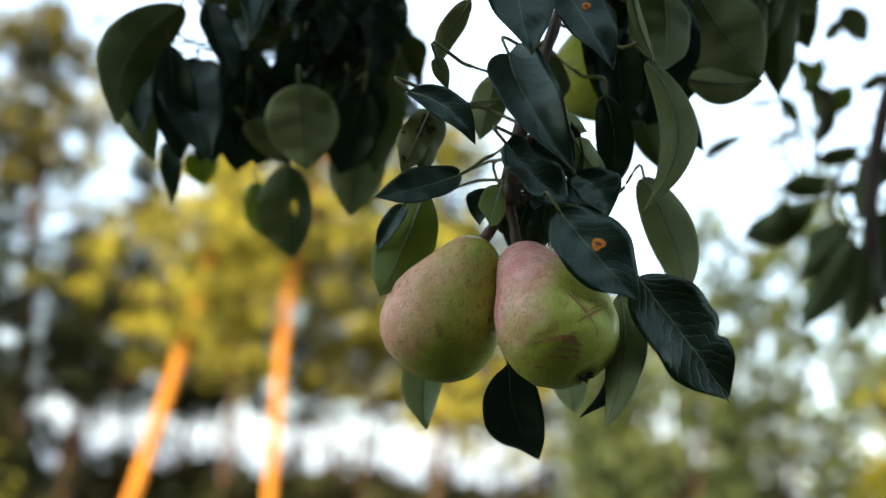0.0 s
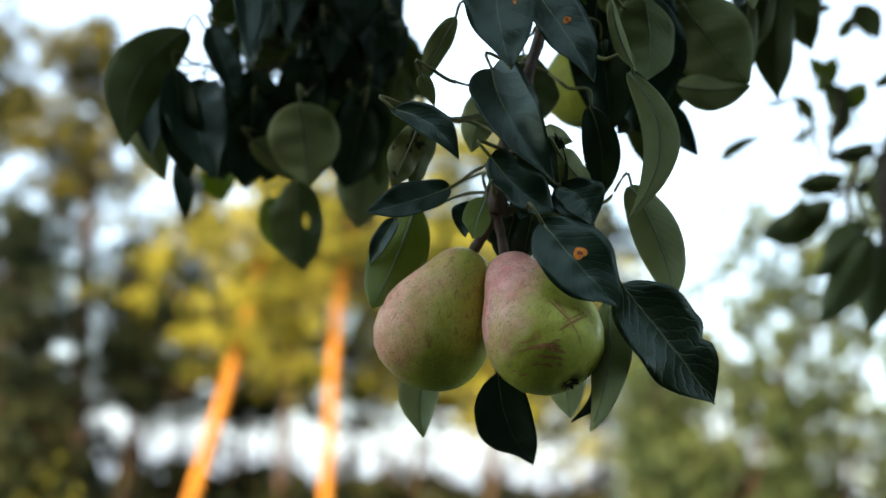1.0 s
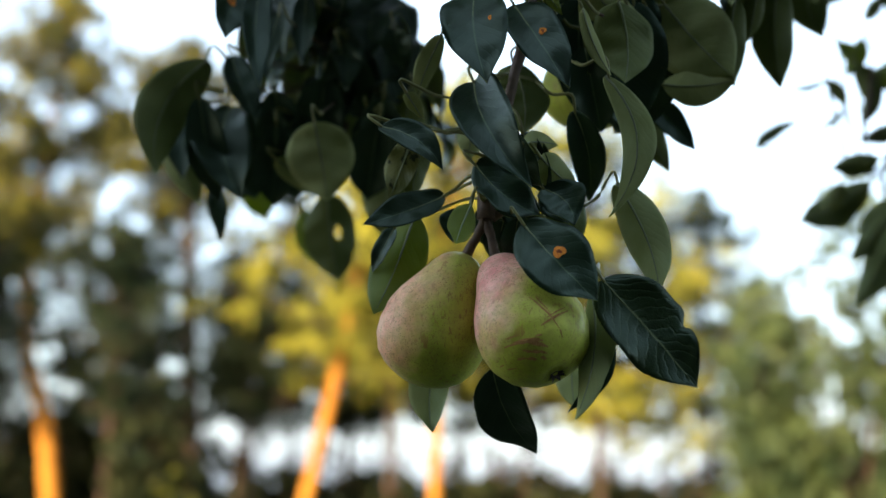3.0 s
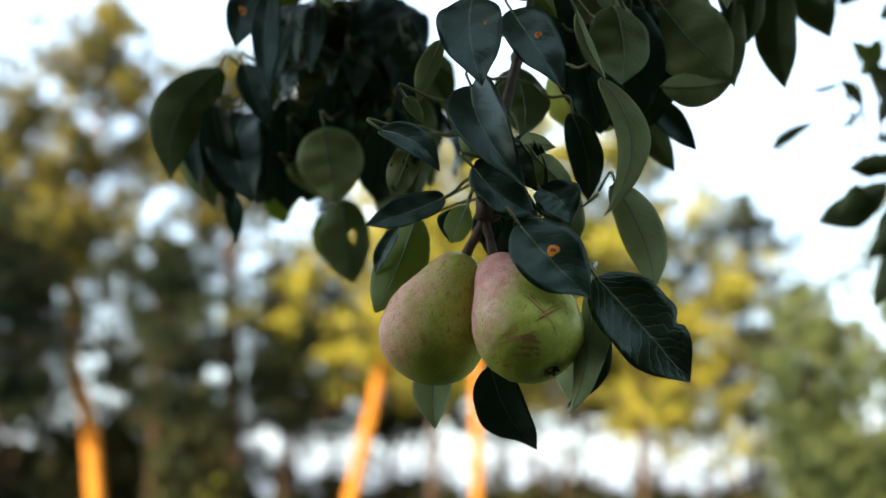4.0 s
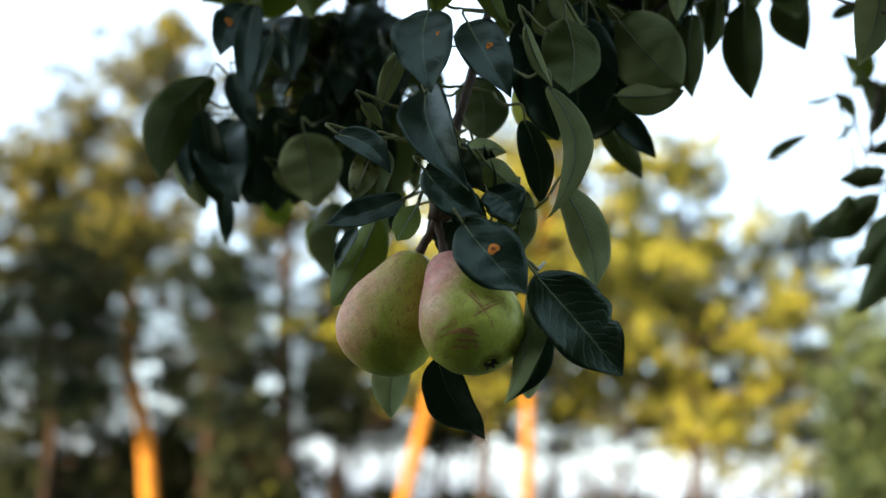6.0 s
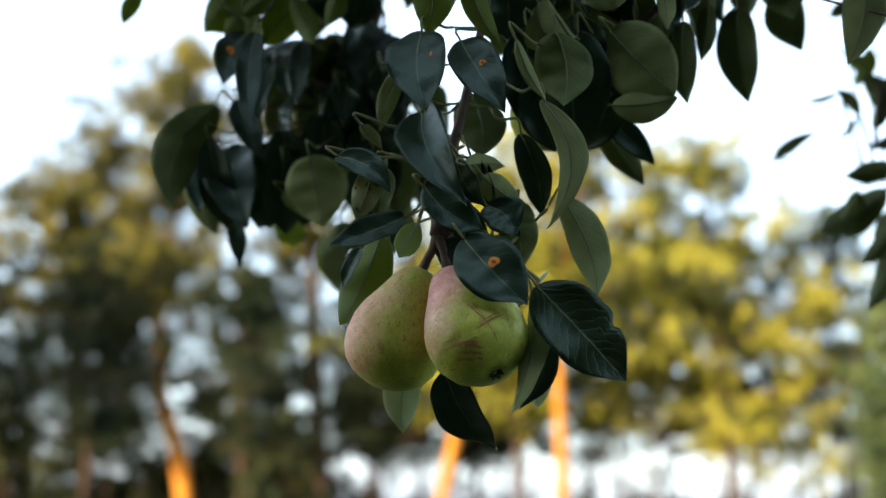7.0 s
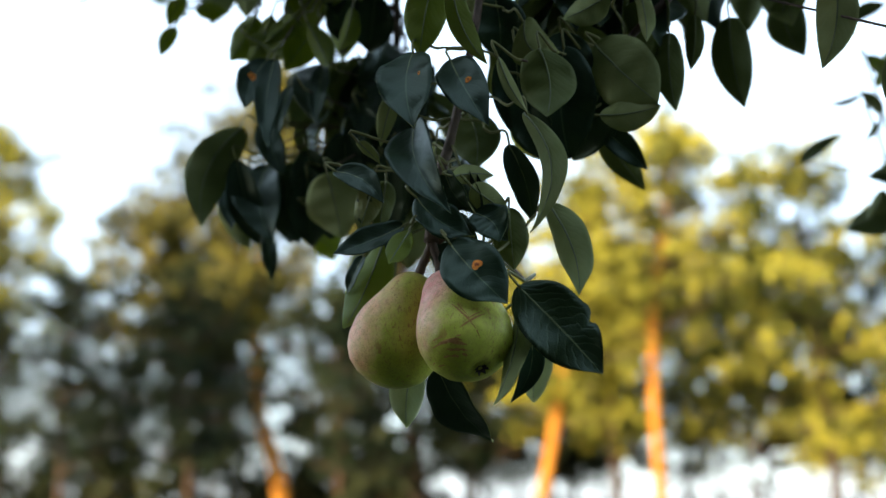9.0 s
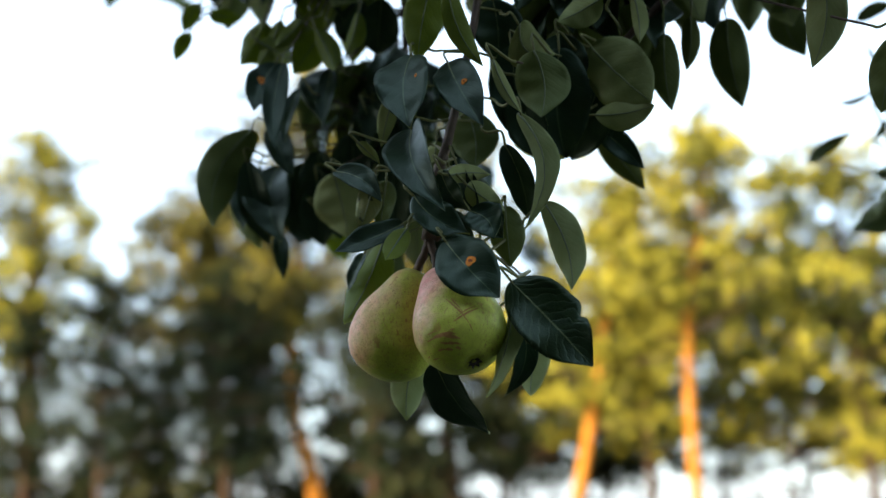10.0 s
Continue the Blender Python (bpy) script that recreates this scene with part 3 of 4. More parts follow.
leaf(TWIG_FRUIT, (0.047, 0.034, 1.680), (0.047, 0.046, 1.636), 0.0278, (-0.324, 0.913, 0.246), arch=0.02, fold=0.2, bow=-0.01, skin="olive")
# leaves of the twig beside them, in front of the half-hidden pear
leaf(TWIG_RIGHT, (0.107, 0.065, 1.811), (0.152, 0.076, 1.762), 0.0530, (0.137, 0.932, 0.336), arch=0.01, fold=0.12, bow=-0.03)
leaf(TWIG_RIGHT, (0.106, 0.079, 1.759), (0.153, 0.077, 1.760), 0.0261, (0.035, 0.997, 0.063), arch=0.01, fold=0.2, bow=-0.05)
leaf(TWIG_RIGHT, (0.093, 0.130, 1.768), (0.128, 0.144, 1.732), 0.0211, (0.248, -0.960, -0.132), arch=0.01, fold=0.2, bow=-0.02)
leaf(TWIG_RIGHT, (0.082, 0.169, 1.778), (0.110, 0.221, 1.738), 0.0248, (-0.330, 0.685, 0.650), arch=0.00, fold=0.2, bow=0.00, skin="olive")
leaf(TWIG_RIGHT, (0.079, 0.009, 1.790), (0.082, 0.014, 1.738), 0.0423, (-0.347, 0.935, 0.077), arch=0.09, fold=0.2, bow=0.11, skin="olive")
leaf(TWIG_RIGHT, (0.059, -0.024, 1.773), (0.075, -0.009, 1.735), 0.0098, (-0.450, 0.878, 0.164), arch=0.00, fold=0.2, bow=-0.05)
leaf(TWIG_RIGHT, (0.192, 0.196, 1.875), (0.197, 0.231, 1.805), 0.0355, (-0.219, 0.878, 0.426), arch=0.00, fold=0.2, bow=-0.04, skin="olive")
leaf(TWIG_RIGHT, (0.231, 0.301, 1.935), (0.243, 0.332, 1.885), 0.0378, (0.018, 0.848, 0.530), arch=0.01, fold=0.2, bow=-0.13, skin="olive")
leaf(TWIG_RIGHT, (0.282, 0.069, 1.847), (0.269, 0.088, 1.777), 0.0309, (-0.060, 0.959, 0.278), arch=0.03, fold=0.2, bow=0.09)
leaf(TWIG_RIGHT, (0.331, 0.041, 1.775), (0.315, 0.059, 1.726), 0.0277, (-0.023, 0.936, 0.352), arch=0.02, fold=0.2, bow=-0.01, skin="olive")
leaf(TWIG_RIGHT, (0.156, 0.109, 1.831), (0.155, 0.132, 1.774), 0.0247, (-0.189, 0.910, 0.368), arch=0.02, fold=0.2, bow=-0.04, skin="olive")
leaf(TWIG_RIGHT, (0.173, 0.132, 1.853), (0.165, 0.148, 1.813), 0.0163, (-0.168, 0.906, 0.388), arch=0.02, fold=0.2, bow=0.04, skin="olive")
leaf(TWIG_RIGHT, (0.035, 0.040, 1.852), (0.032, 0.060, 1.807), 0.0417, (0.315, -0.860, -0.403), arch=0.02, fold=0.2, bow=-0.05)
leaf(TWIG_RIGHT, (0.053, 0.035, 1.808), (0.053, 0.064, 1.734), 0.0419, (0.305, -0.885, -0.352), arch=0.02, fold=0.2, bow=0.02)
leaf(TWIG_RIGHT, (0.088, 0.046, 1.805), (0.083, 0.075, 1.725), 0.0545, (0.274, -0.897, -0.347), arch=0.02, fold=0.2, bow=0.06)
# leaves of the hanging cluster
leaf(TWIG_LEFT, (-0.240, 0.137, 1.810), (-0.273, 0.129, 1.716), 0.0432, (-0.508, 0.855, 0.103), arch=0.04, fold=0.2, bow=-0.15, skin="olive")
leaf(TWIG_LEFT, (-0.276, 0.188, 1.789), (-0.266, 0.205, 1.712), 0.0338, (-0.320, 0.932, 0.170), arch=0.03, fold=0.2, bow=-0.12)
leaf(TWIG_LEFT, (-0.269, 0.200, 1.795), (-0.271, 0.178, 1.726), 0.0286, (0.121, -0.945, 0.303), arch=0.03, fold=0.2, bow=0.09)
leaf(TWIG_LEFT, (-0.235, 0.178, 1.786), (-0.209, 0.143, 1.702), 0.0474, (0.174, -0.886, 0.429), arch=0.06, fold=0.2, bow=0.10)
leaf(TWIG_LEFT, (-0.151, 0.132, 1.756), (-0.142, 0.148, 1.699), 0.0519, (-0.251, 0.941, 0.226), arch=0.01, fold=0.12, bow=0.01)
leaf(TWIG_LEFT, (-0.197, 0.186, 1.743), (-0.165, 0.211, 1.718), 0.0222, (-0.234, 0.818, 0.525), arch=0.02, fold=0.2, bow=0.02)
leaf(TWIG_LEFT, (-0.187, 0.302, 1.744), (-0.175, 0.309, 1.666), 0.0473, (-0.248, 0.968, 0.044), arch=0.02, fold=0.2, bow=-0.03, skin="olive", hole=(0.45, 0.3, 0.13), nu=64, nv=14)
leaf(TWIG_LEFT, (-0.220, 0.342, 1.738), (-0.208, 0.349, 1.689), 0.0266, (-0.246, 0.967, 0.064), arch=0.02, fold=0.2, bow=-0.00, skin="young")
leaf(TWIG_LEFT, (-0.272, 0.245, 1.740), (-0.256, 0.231, 1.688), 0.0174, (0.511, -0.775, 0.373), arch=0.04, fold=0.2, bow=0.01)
leaf(TWIG_LEFT, (-0.297, 0.399, 1.774), (-0.282, 0.415, 1.748), 0.0341, (-0.357, 0.876, 0.325), arch=0.01, fold=0.2, bow=0.19, skin="young")
leaf(TWIG_LEFT, (-0.203, 0.113, 1.861), (-0.205, 0.080, 1.805), 0.0284, (0.543, -0.735, 0.406), arch=0.01, fold=0.2, bow=0.07, rust=(0.42, 0.1), rust_size=0.0034)
leaf(TWIG_LEFT, (-0.186, 0.095, 1.852), (-0.166, 0.053, 1.761), 0.0232, (0.455, -0.767, 0.452), arch=0.00, fold=0.2, bow=0.04)
leaf(TWIG_LEFT, (-0.174, 0.105, 1.831), (-0.171, 0.074, 1.772), 0.0153, (0.112, -0.879, 0.463), arch=0.03, fold=0.2, bow=0.01)
leaf(TWIG_LEFT, (-0.226, 0.149, 1.817), (-0.197, 0.138, 1.761), 0.0264, (0.401, -0.840, 0.366), arch=0.03, fold=0.2, bow=0.04)
leaf(TWIG_LEFT, (-0.171, 0.158, 1.867), (-0.163, 0.129, 1.803), 0.0206, (0.138, -0.892, 0.430), arch=0.03, fold=0.2, bow=-0.01)
leaf(TWIG_LEFT, (-0.151, 0.208, 1.858), (-0.141, 0.182, 1.799), 0.0276, (0.261, -0.866, 0.426), arch=0.03, fold=0.2, bow=-0.01)
leaf(TWIG_LEFT, (-0.119, 0.242, 1.756), (-0.124, 0.258, 1.694), 0.0455, (-0.133, 0.958, 0.252), arch=0.02, fold=0.2, bow=-0.00)
leaf(TWIG_LEFT, (-0.095, 0.209, 1.805), (-0.106, 0.233, 1.724), 0.0373, (-0.114, 0.946, 0.303), arch=0.02, fold=0.2, bow=-0.02, skin="olive")
leaf(TWIG_LEFT, (-0.358, 0.209, 1.989), (-0.378, 0.211, 1.961), 0.0198, (-0.509, 0.748, 0.425), arch=0.02, fold=0.2, bow=-0.06, skin="young")
leaf(TWIG_LEFT, (-0.347, 0.179, 1.942), (-0.364, 0.180, 1.914), 0.0166, (-0.533, 0.762, 0.369), arch=0.02, fold=0.2, bow=-0.06, skin="young")
leaf(TWIG_LEFT, (-0.337, 0.197, 1.968), (-0.310, 0.217, 1.968), 0.0177, (-0.535, 0.736, 0.415), arch=0.02, fold=0.2, bow=-0.02, skin="young")
leaf(TWIG_LEFT, (-0.237, 0.182, 1.928), (-0.273, 0.172, 1.895), 0.0326, (-0.511, 0.794, 0.331), arch=0.03, fold=0.2, bow=0.03, skin="young")
leaf(TWIG_LEFT, (-0.171, 0.140, 1.897), (-0.201, 0.140, 1.861), 0.0336, (-0.455, 0.804, 0.383), arch=0.02, fold=0.2, bow=-0.01, skin="young")
# leaves deeper inside the clusters, most turned down so they read as shade
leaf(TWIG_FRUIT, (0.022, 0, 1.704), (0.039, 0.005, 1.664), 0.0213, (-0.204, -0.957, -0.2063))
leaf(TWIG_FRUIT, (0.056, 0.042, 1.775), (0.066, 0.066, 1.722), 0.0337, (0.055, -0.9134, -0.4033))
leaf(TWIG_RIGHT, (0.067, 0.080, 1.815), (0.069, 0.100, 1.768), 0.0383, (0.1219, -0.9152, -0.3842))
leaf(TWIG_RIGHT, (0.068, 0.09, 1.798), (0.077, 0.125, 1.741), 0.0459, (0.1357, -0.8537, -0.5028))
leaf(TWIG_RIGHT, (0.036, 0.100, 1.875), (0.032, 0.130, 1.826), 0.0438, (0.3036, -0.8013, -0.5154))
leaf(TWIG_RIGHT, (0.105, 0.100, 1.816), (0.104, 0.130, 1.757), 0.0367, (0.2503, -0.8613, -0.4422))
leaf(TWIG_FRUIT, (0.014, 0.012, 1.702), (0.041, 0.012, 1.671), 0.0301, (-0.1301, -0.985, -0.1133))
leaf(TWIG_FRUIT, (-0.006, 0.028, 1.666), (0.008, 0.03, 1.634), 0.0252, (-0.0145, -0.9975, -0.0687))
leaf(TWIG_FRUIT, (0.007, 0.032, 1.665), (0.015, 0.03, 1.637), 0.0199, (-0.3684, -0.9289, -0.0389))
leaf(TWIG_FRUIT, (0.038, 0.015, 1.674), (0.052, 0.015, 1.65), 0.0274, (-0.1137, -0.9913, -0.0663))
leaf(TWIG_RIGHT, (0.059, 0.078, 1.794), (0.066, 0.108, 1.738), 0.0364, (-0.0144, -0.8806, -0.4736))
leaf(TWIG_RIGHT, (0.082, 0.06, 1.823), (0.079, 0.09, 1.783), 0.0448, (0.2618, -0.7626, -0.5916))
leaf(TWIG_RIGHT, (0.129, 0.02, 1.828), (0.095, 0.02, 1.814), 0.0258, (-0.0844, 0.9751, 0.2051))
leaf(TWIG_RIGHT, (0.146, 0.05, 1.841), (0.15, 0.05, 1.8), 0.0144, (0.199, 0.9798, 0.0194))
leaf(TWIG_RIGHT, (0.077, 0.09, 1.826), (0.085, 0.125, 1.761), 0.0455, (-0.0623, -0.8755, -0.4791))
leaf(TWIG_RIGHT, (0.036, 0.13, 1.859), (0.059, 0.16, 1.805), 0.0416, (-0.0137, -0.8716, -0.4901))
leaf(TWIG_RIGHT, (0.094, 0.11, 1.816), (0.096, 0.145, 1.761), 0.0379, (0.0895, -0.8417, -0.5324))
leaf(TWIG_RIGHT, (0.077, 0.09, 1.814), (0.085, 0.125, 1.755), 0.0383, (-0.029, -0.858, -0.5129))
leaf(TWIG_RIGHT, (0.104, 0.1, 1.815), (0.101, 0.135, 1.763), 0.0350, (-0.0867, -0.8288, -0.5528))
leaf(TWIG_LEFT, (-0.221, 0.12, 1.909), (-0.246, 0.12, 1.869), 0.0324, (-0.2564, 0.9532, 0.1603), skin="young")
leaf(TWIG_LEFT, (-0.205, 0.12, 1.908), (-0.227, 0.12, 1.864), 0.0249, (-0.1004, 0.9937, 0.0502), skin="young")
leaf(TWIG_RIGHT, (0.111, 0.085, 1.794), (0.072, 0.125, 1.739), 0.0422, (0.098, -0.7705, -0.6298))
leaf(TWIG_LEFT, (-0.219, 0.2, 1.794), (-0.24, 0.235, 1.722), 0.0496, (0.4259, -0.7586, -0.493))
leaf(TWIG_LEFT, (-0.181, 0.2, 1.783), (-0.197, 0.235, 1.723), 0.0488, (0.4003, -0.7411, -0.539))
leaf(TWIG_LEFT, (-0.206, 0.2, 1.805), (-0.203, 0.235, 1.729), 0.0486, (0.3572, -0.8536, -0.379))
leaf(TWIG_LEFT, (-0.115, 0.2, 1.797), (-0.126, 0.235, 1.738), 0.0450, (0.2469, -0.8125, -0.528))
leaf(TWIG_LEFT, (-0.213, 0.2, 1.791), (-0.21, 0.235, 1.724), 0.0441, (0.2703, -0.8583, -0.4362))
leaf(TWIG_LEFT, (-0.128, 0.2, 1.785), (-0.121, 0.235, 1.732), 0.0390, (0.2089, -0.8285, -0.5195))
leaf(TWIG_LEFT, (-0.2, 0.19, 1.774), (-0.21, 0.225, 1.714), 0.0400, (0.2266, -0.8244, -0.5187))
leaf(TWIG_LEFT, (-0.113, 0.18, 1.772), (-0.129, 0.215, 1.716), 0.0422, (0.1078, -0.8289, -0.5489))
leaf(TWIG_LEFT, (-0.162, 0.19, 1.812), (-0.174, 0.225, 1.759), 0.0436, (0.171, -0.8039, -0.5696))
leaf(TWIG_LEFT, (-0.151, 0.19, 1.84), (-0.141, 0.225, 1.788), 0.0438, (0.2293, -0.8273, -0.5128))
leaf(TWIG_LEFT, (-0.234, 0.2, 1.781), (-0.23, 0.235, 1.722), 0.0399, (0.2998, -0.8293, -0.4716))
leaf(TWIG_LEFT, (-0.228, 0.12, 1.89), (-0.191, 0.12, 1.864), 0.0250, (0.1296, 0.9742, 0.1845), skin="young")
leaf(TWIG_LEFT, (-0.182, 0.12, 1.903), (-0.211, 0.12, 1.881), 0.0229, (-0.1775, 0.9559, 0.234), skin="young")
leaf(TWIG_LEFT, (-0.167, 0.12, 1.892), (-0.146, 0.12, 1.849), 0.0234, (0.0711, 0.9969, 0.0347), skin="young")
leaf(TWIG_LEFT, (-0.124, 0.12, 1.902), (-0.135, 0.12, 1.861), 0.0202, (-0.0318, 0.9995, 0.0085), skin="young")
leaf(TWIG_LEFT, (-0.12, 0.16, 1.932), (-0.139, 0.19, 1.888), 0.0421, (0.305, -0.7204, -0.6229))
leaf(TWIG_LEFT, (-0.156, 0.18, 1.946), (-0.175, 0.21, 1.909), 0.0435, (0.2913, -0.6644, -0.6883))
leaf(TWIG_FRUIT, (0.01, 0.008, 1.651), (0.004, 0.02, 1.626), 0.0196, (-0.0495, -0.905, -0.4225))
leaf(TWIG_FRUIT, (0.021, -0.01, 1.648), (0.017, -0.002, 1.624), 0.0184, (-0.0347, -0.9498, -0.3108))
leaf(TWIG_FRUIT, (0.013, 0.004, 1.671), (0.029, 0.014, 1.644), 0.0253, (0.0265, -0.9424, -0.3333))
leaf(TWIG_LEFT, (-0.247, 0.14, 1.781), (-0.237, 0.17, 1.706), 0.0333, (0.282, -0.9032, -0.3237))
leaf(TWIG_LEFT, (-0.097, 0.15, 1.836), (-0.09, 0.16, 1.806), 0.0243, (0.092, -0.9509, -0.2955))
# leaves of the twig farther back
leaf(TWIG_FAR, (0.21, 0.66, 1.883), (0.258, 0.68, 1.919), 0.0175, (-0.5225, 0.8174, 0.2425), skin="olive")
leaf(TWIG_FAR, (0.286, 0.68, 1.908), (0.302, 0.68, 1.922), 0.0066, (-0.2933, 0.8954, 0.3352), skin="olive")
leaf(TWIG_FAR, (0.331, 0.66, 1.838), (0.253, 0.66, 1.794), 0.0453, (0.0612, 0.9922, -0.1085), arch=0.18, skin="olive")
leaf(TWIG_FAR, (0.3, 0.66, 1.839), (0.281, 0.66, 1.804), 0.0259, (0.2366, 0.9631, -0.1284), skin="olive")
leaf(TWIG_FAR, (0.319, 0.6, 1.985), (0.301, 0.6, 1.942), 0.0231, (0.3267, 0.9352, -0.1368), skin="young")
leaf(TWIG_FAR, (0.286, 0.64, 1.951), (0.306, 0.64, 1.921), 0.0183, (0.5038, 0.7958, 0.3359), skin="olive")
leaf(TWIG_FAR, (0.284, 0.64, 1.95), (0.247, 0.64, 1.943), 0.0085, (0.0088, 0.9989, -0.0465), arch=0.15, skin="olive")
leaf(TWIG_FAR, (0.353, 0.6, 1.955), (0.321, 0.6, 1.929), 0.0308, (0.1241, 0.9804, -0.1528), skin="young")
leaf(TWIG_FAR, (0.331, 0.6, 1.937), (0.316, 0.6, 1.888), 0.0216, (0.3924, 0.9119, -0.1201), skin="olive")
leaf(TWIG_FAR, (0.348, 0.56, 1.778), (0.297, 0.56, 1.684), 0.0394, (0.211, 0.9708, -0.1145), skin="olive")
leaf(TWIG_FAR, (0.341, 0.57, 1.786), (0.294, 0.57, 1.733), 0.0278, (0.1229, 0.9864, -0.109), skin="olive")
leaf(TWIG_FAR, (0.36, 0.58, 1.777), (0.351, 0.58, 1.683), 0.0365, (0.3489, 0.9366, -0.0334), skin="olive")
leaf(TWIG_FAR, (0.3, 0.64, 1.917), (0.287, 0.64, 1.898), 0.0086, (0.1983, 0.9707, -0.1357), skin="olive")
leaf(TWIG_FAR, (0.279, 0.6, 2.028), (0.32, 0.6, 2.043), 0.0199, (-0.2215, 0.7645, 0.6054), skin="olive")
leaf(TWIG_FAR, (0.336, 0.6, 2.031), (0.323, 0.6, 2.005), 0.0183, (0.2897, 0.9461, -0.1448), skin="olive")
leaf(TWIG_FAR, (0.388, 0.6, 1.973), (0.36, 0.6, 1.951), 0.0166, (0.0361, 0.9983, -0.0459), skin="olive")
leaf(TWIG_FAR, (0.35, 0.62, 1.84), (0.37, 0.62, 1.857), 0.0151, (-0.1358, 0.9778, 0.1598), skin="olive")
leaf(TWIG_FAR, (0.373, 0.6, 1.883), (0.363, 0.6, 1.808), 0.0310, (0.4013, 0.9144, -0.0535), skin="olive")
leaf(TWIG_FAR, (0.312, 0.6, 1.954), (0.334, 0.6, 1.902), 0.0288, (0.4638, 0.864, 0.1962), skin="olive")
leaf(TWIG_FAR, (0.294, 0.6, 1.982), (0.312, 0.6, 1.954), 0.0189, (0.4466, 0.8474, 0.2871), skin="young")
leaf(TWIG_FAR, (0.362, 0.6, 1.887), (0.314, 0.6, 1.869), 0.0224, (-0.0077, 0.9998, 0.0205), skin="olive")
leaf(TWIG_FAR, (0.391, 0.6, 1.887), (0.363, 0.6, 1.842), 0.0375, (0.2228, 0.965, -0.1386), skin="olive")
leaf(TWIG_FAR, (0.351, 0.6, 1.804), (0.308, 0.6, 1.768), 0.0366, (0.1001, 0.9878, -0.1196), skin="olive")
leaf(TWIG_FAR, (0.387, 0.6, 1.819), (0.375, 0.6, 1.761), 0.0345, (0.3926, 0.9161, -0.0812), skin="olive")
leaf(TWIG_FAR, (0.394, 0.61, 1.789), (0.381, 0.61, 1.721), 0.0408, (0.4045, 0.9112, -0.0773), skin="olive")
leaf(TWIG_FAR, (0.34, 0.6, 2.044), (0.368, 0.6, 2.007), 0.0323, (0.464, 0.8133, 0.3511), skin="olive")
leaf(TWIG_FAR, (0.335, 0.62, 1.855), (0.284, 0.62, 1.844), 0.0274, (-0.0104, 0.9988, 0.0484), skin="olive")


def rosettes(twig, tips, count, seed, light=0.0):
    """Leaves that hang in a whorl from the tip of each spur."""
    rng = random.Random(seed)
    for tip in tips:
        turn = rng.uniform(0, 6.3)
        for k in range(count):
            w = turn + k * 6.283 / count + rng.uniform(-0.3, 0.3)
            out = Vector((math.cos(w), math.sin(w), 0))
            b = tip + out * rng.uniform(0.012, 0.024) - Vector((0, 0, rng.uniform(0.0, 0.02)))
            way = (out * rng.uniform(0.25, 0.8) + Vector((rng.gauss(0, 0.2), rng.gauss(0, 0.2), -1.0))).normalized()
            s = rng.uniform(0.055, 0.082)
            nrm = out + Vector((rng.gauss(0, 0.35), rng.gauss(0, 0.35), rng.uniform(0.1, 0.7)))
            leaf(twig, b, b + way * s, s * rng.uniform(0.56, 0.72), nrm, arch=rng.uniform(0.04, 0.14), fold=rng.uniform(0.1, 0.4), wave=rng.uniform(0.05, 0.18), skin="young" if rng.random() < light else "", nu=26, nv=4)


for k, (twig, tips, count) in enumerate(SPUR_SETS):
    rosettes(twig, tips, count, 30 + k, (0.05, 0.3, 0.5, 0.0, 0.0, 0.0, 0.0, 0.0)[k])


# ---------------------------------------------------------------- pears
PROFILE_Z = [0.0, 0.01, 0.03, 0.07, 0.14, 0.24, 0.36, 0.48, 0.60, 0.70, 0.80, 0.88, 0.94, 0.98, 1.0]
PROFILE_R = [0.10, 0.22, 0.42, 0.63, 0.83, 0.96, 1.0, 0.96, 0.86, 0.74, 0.61, 0.50, 0.39, 0.24, 0.06]


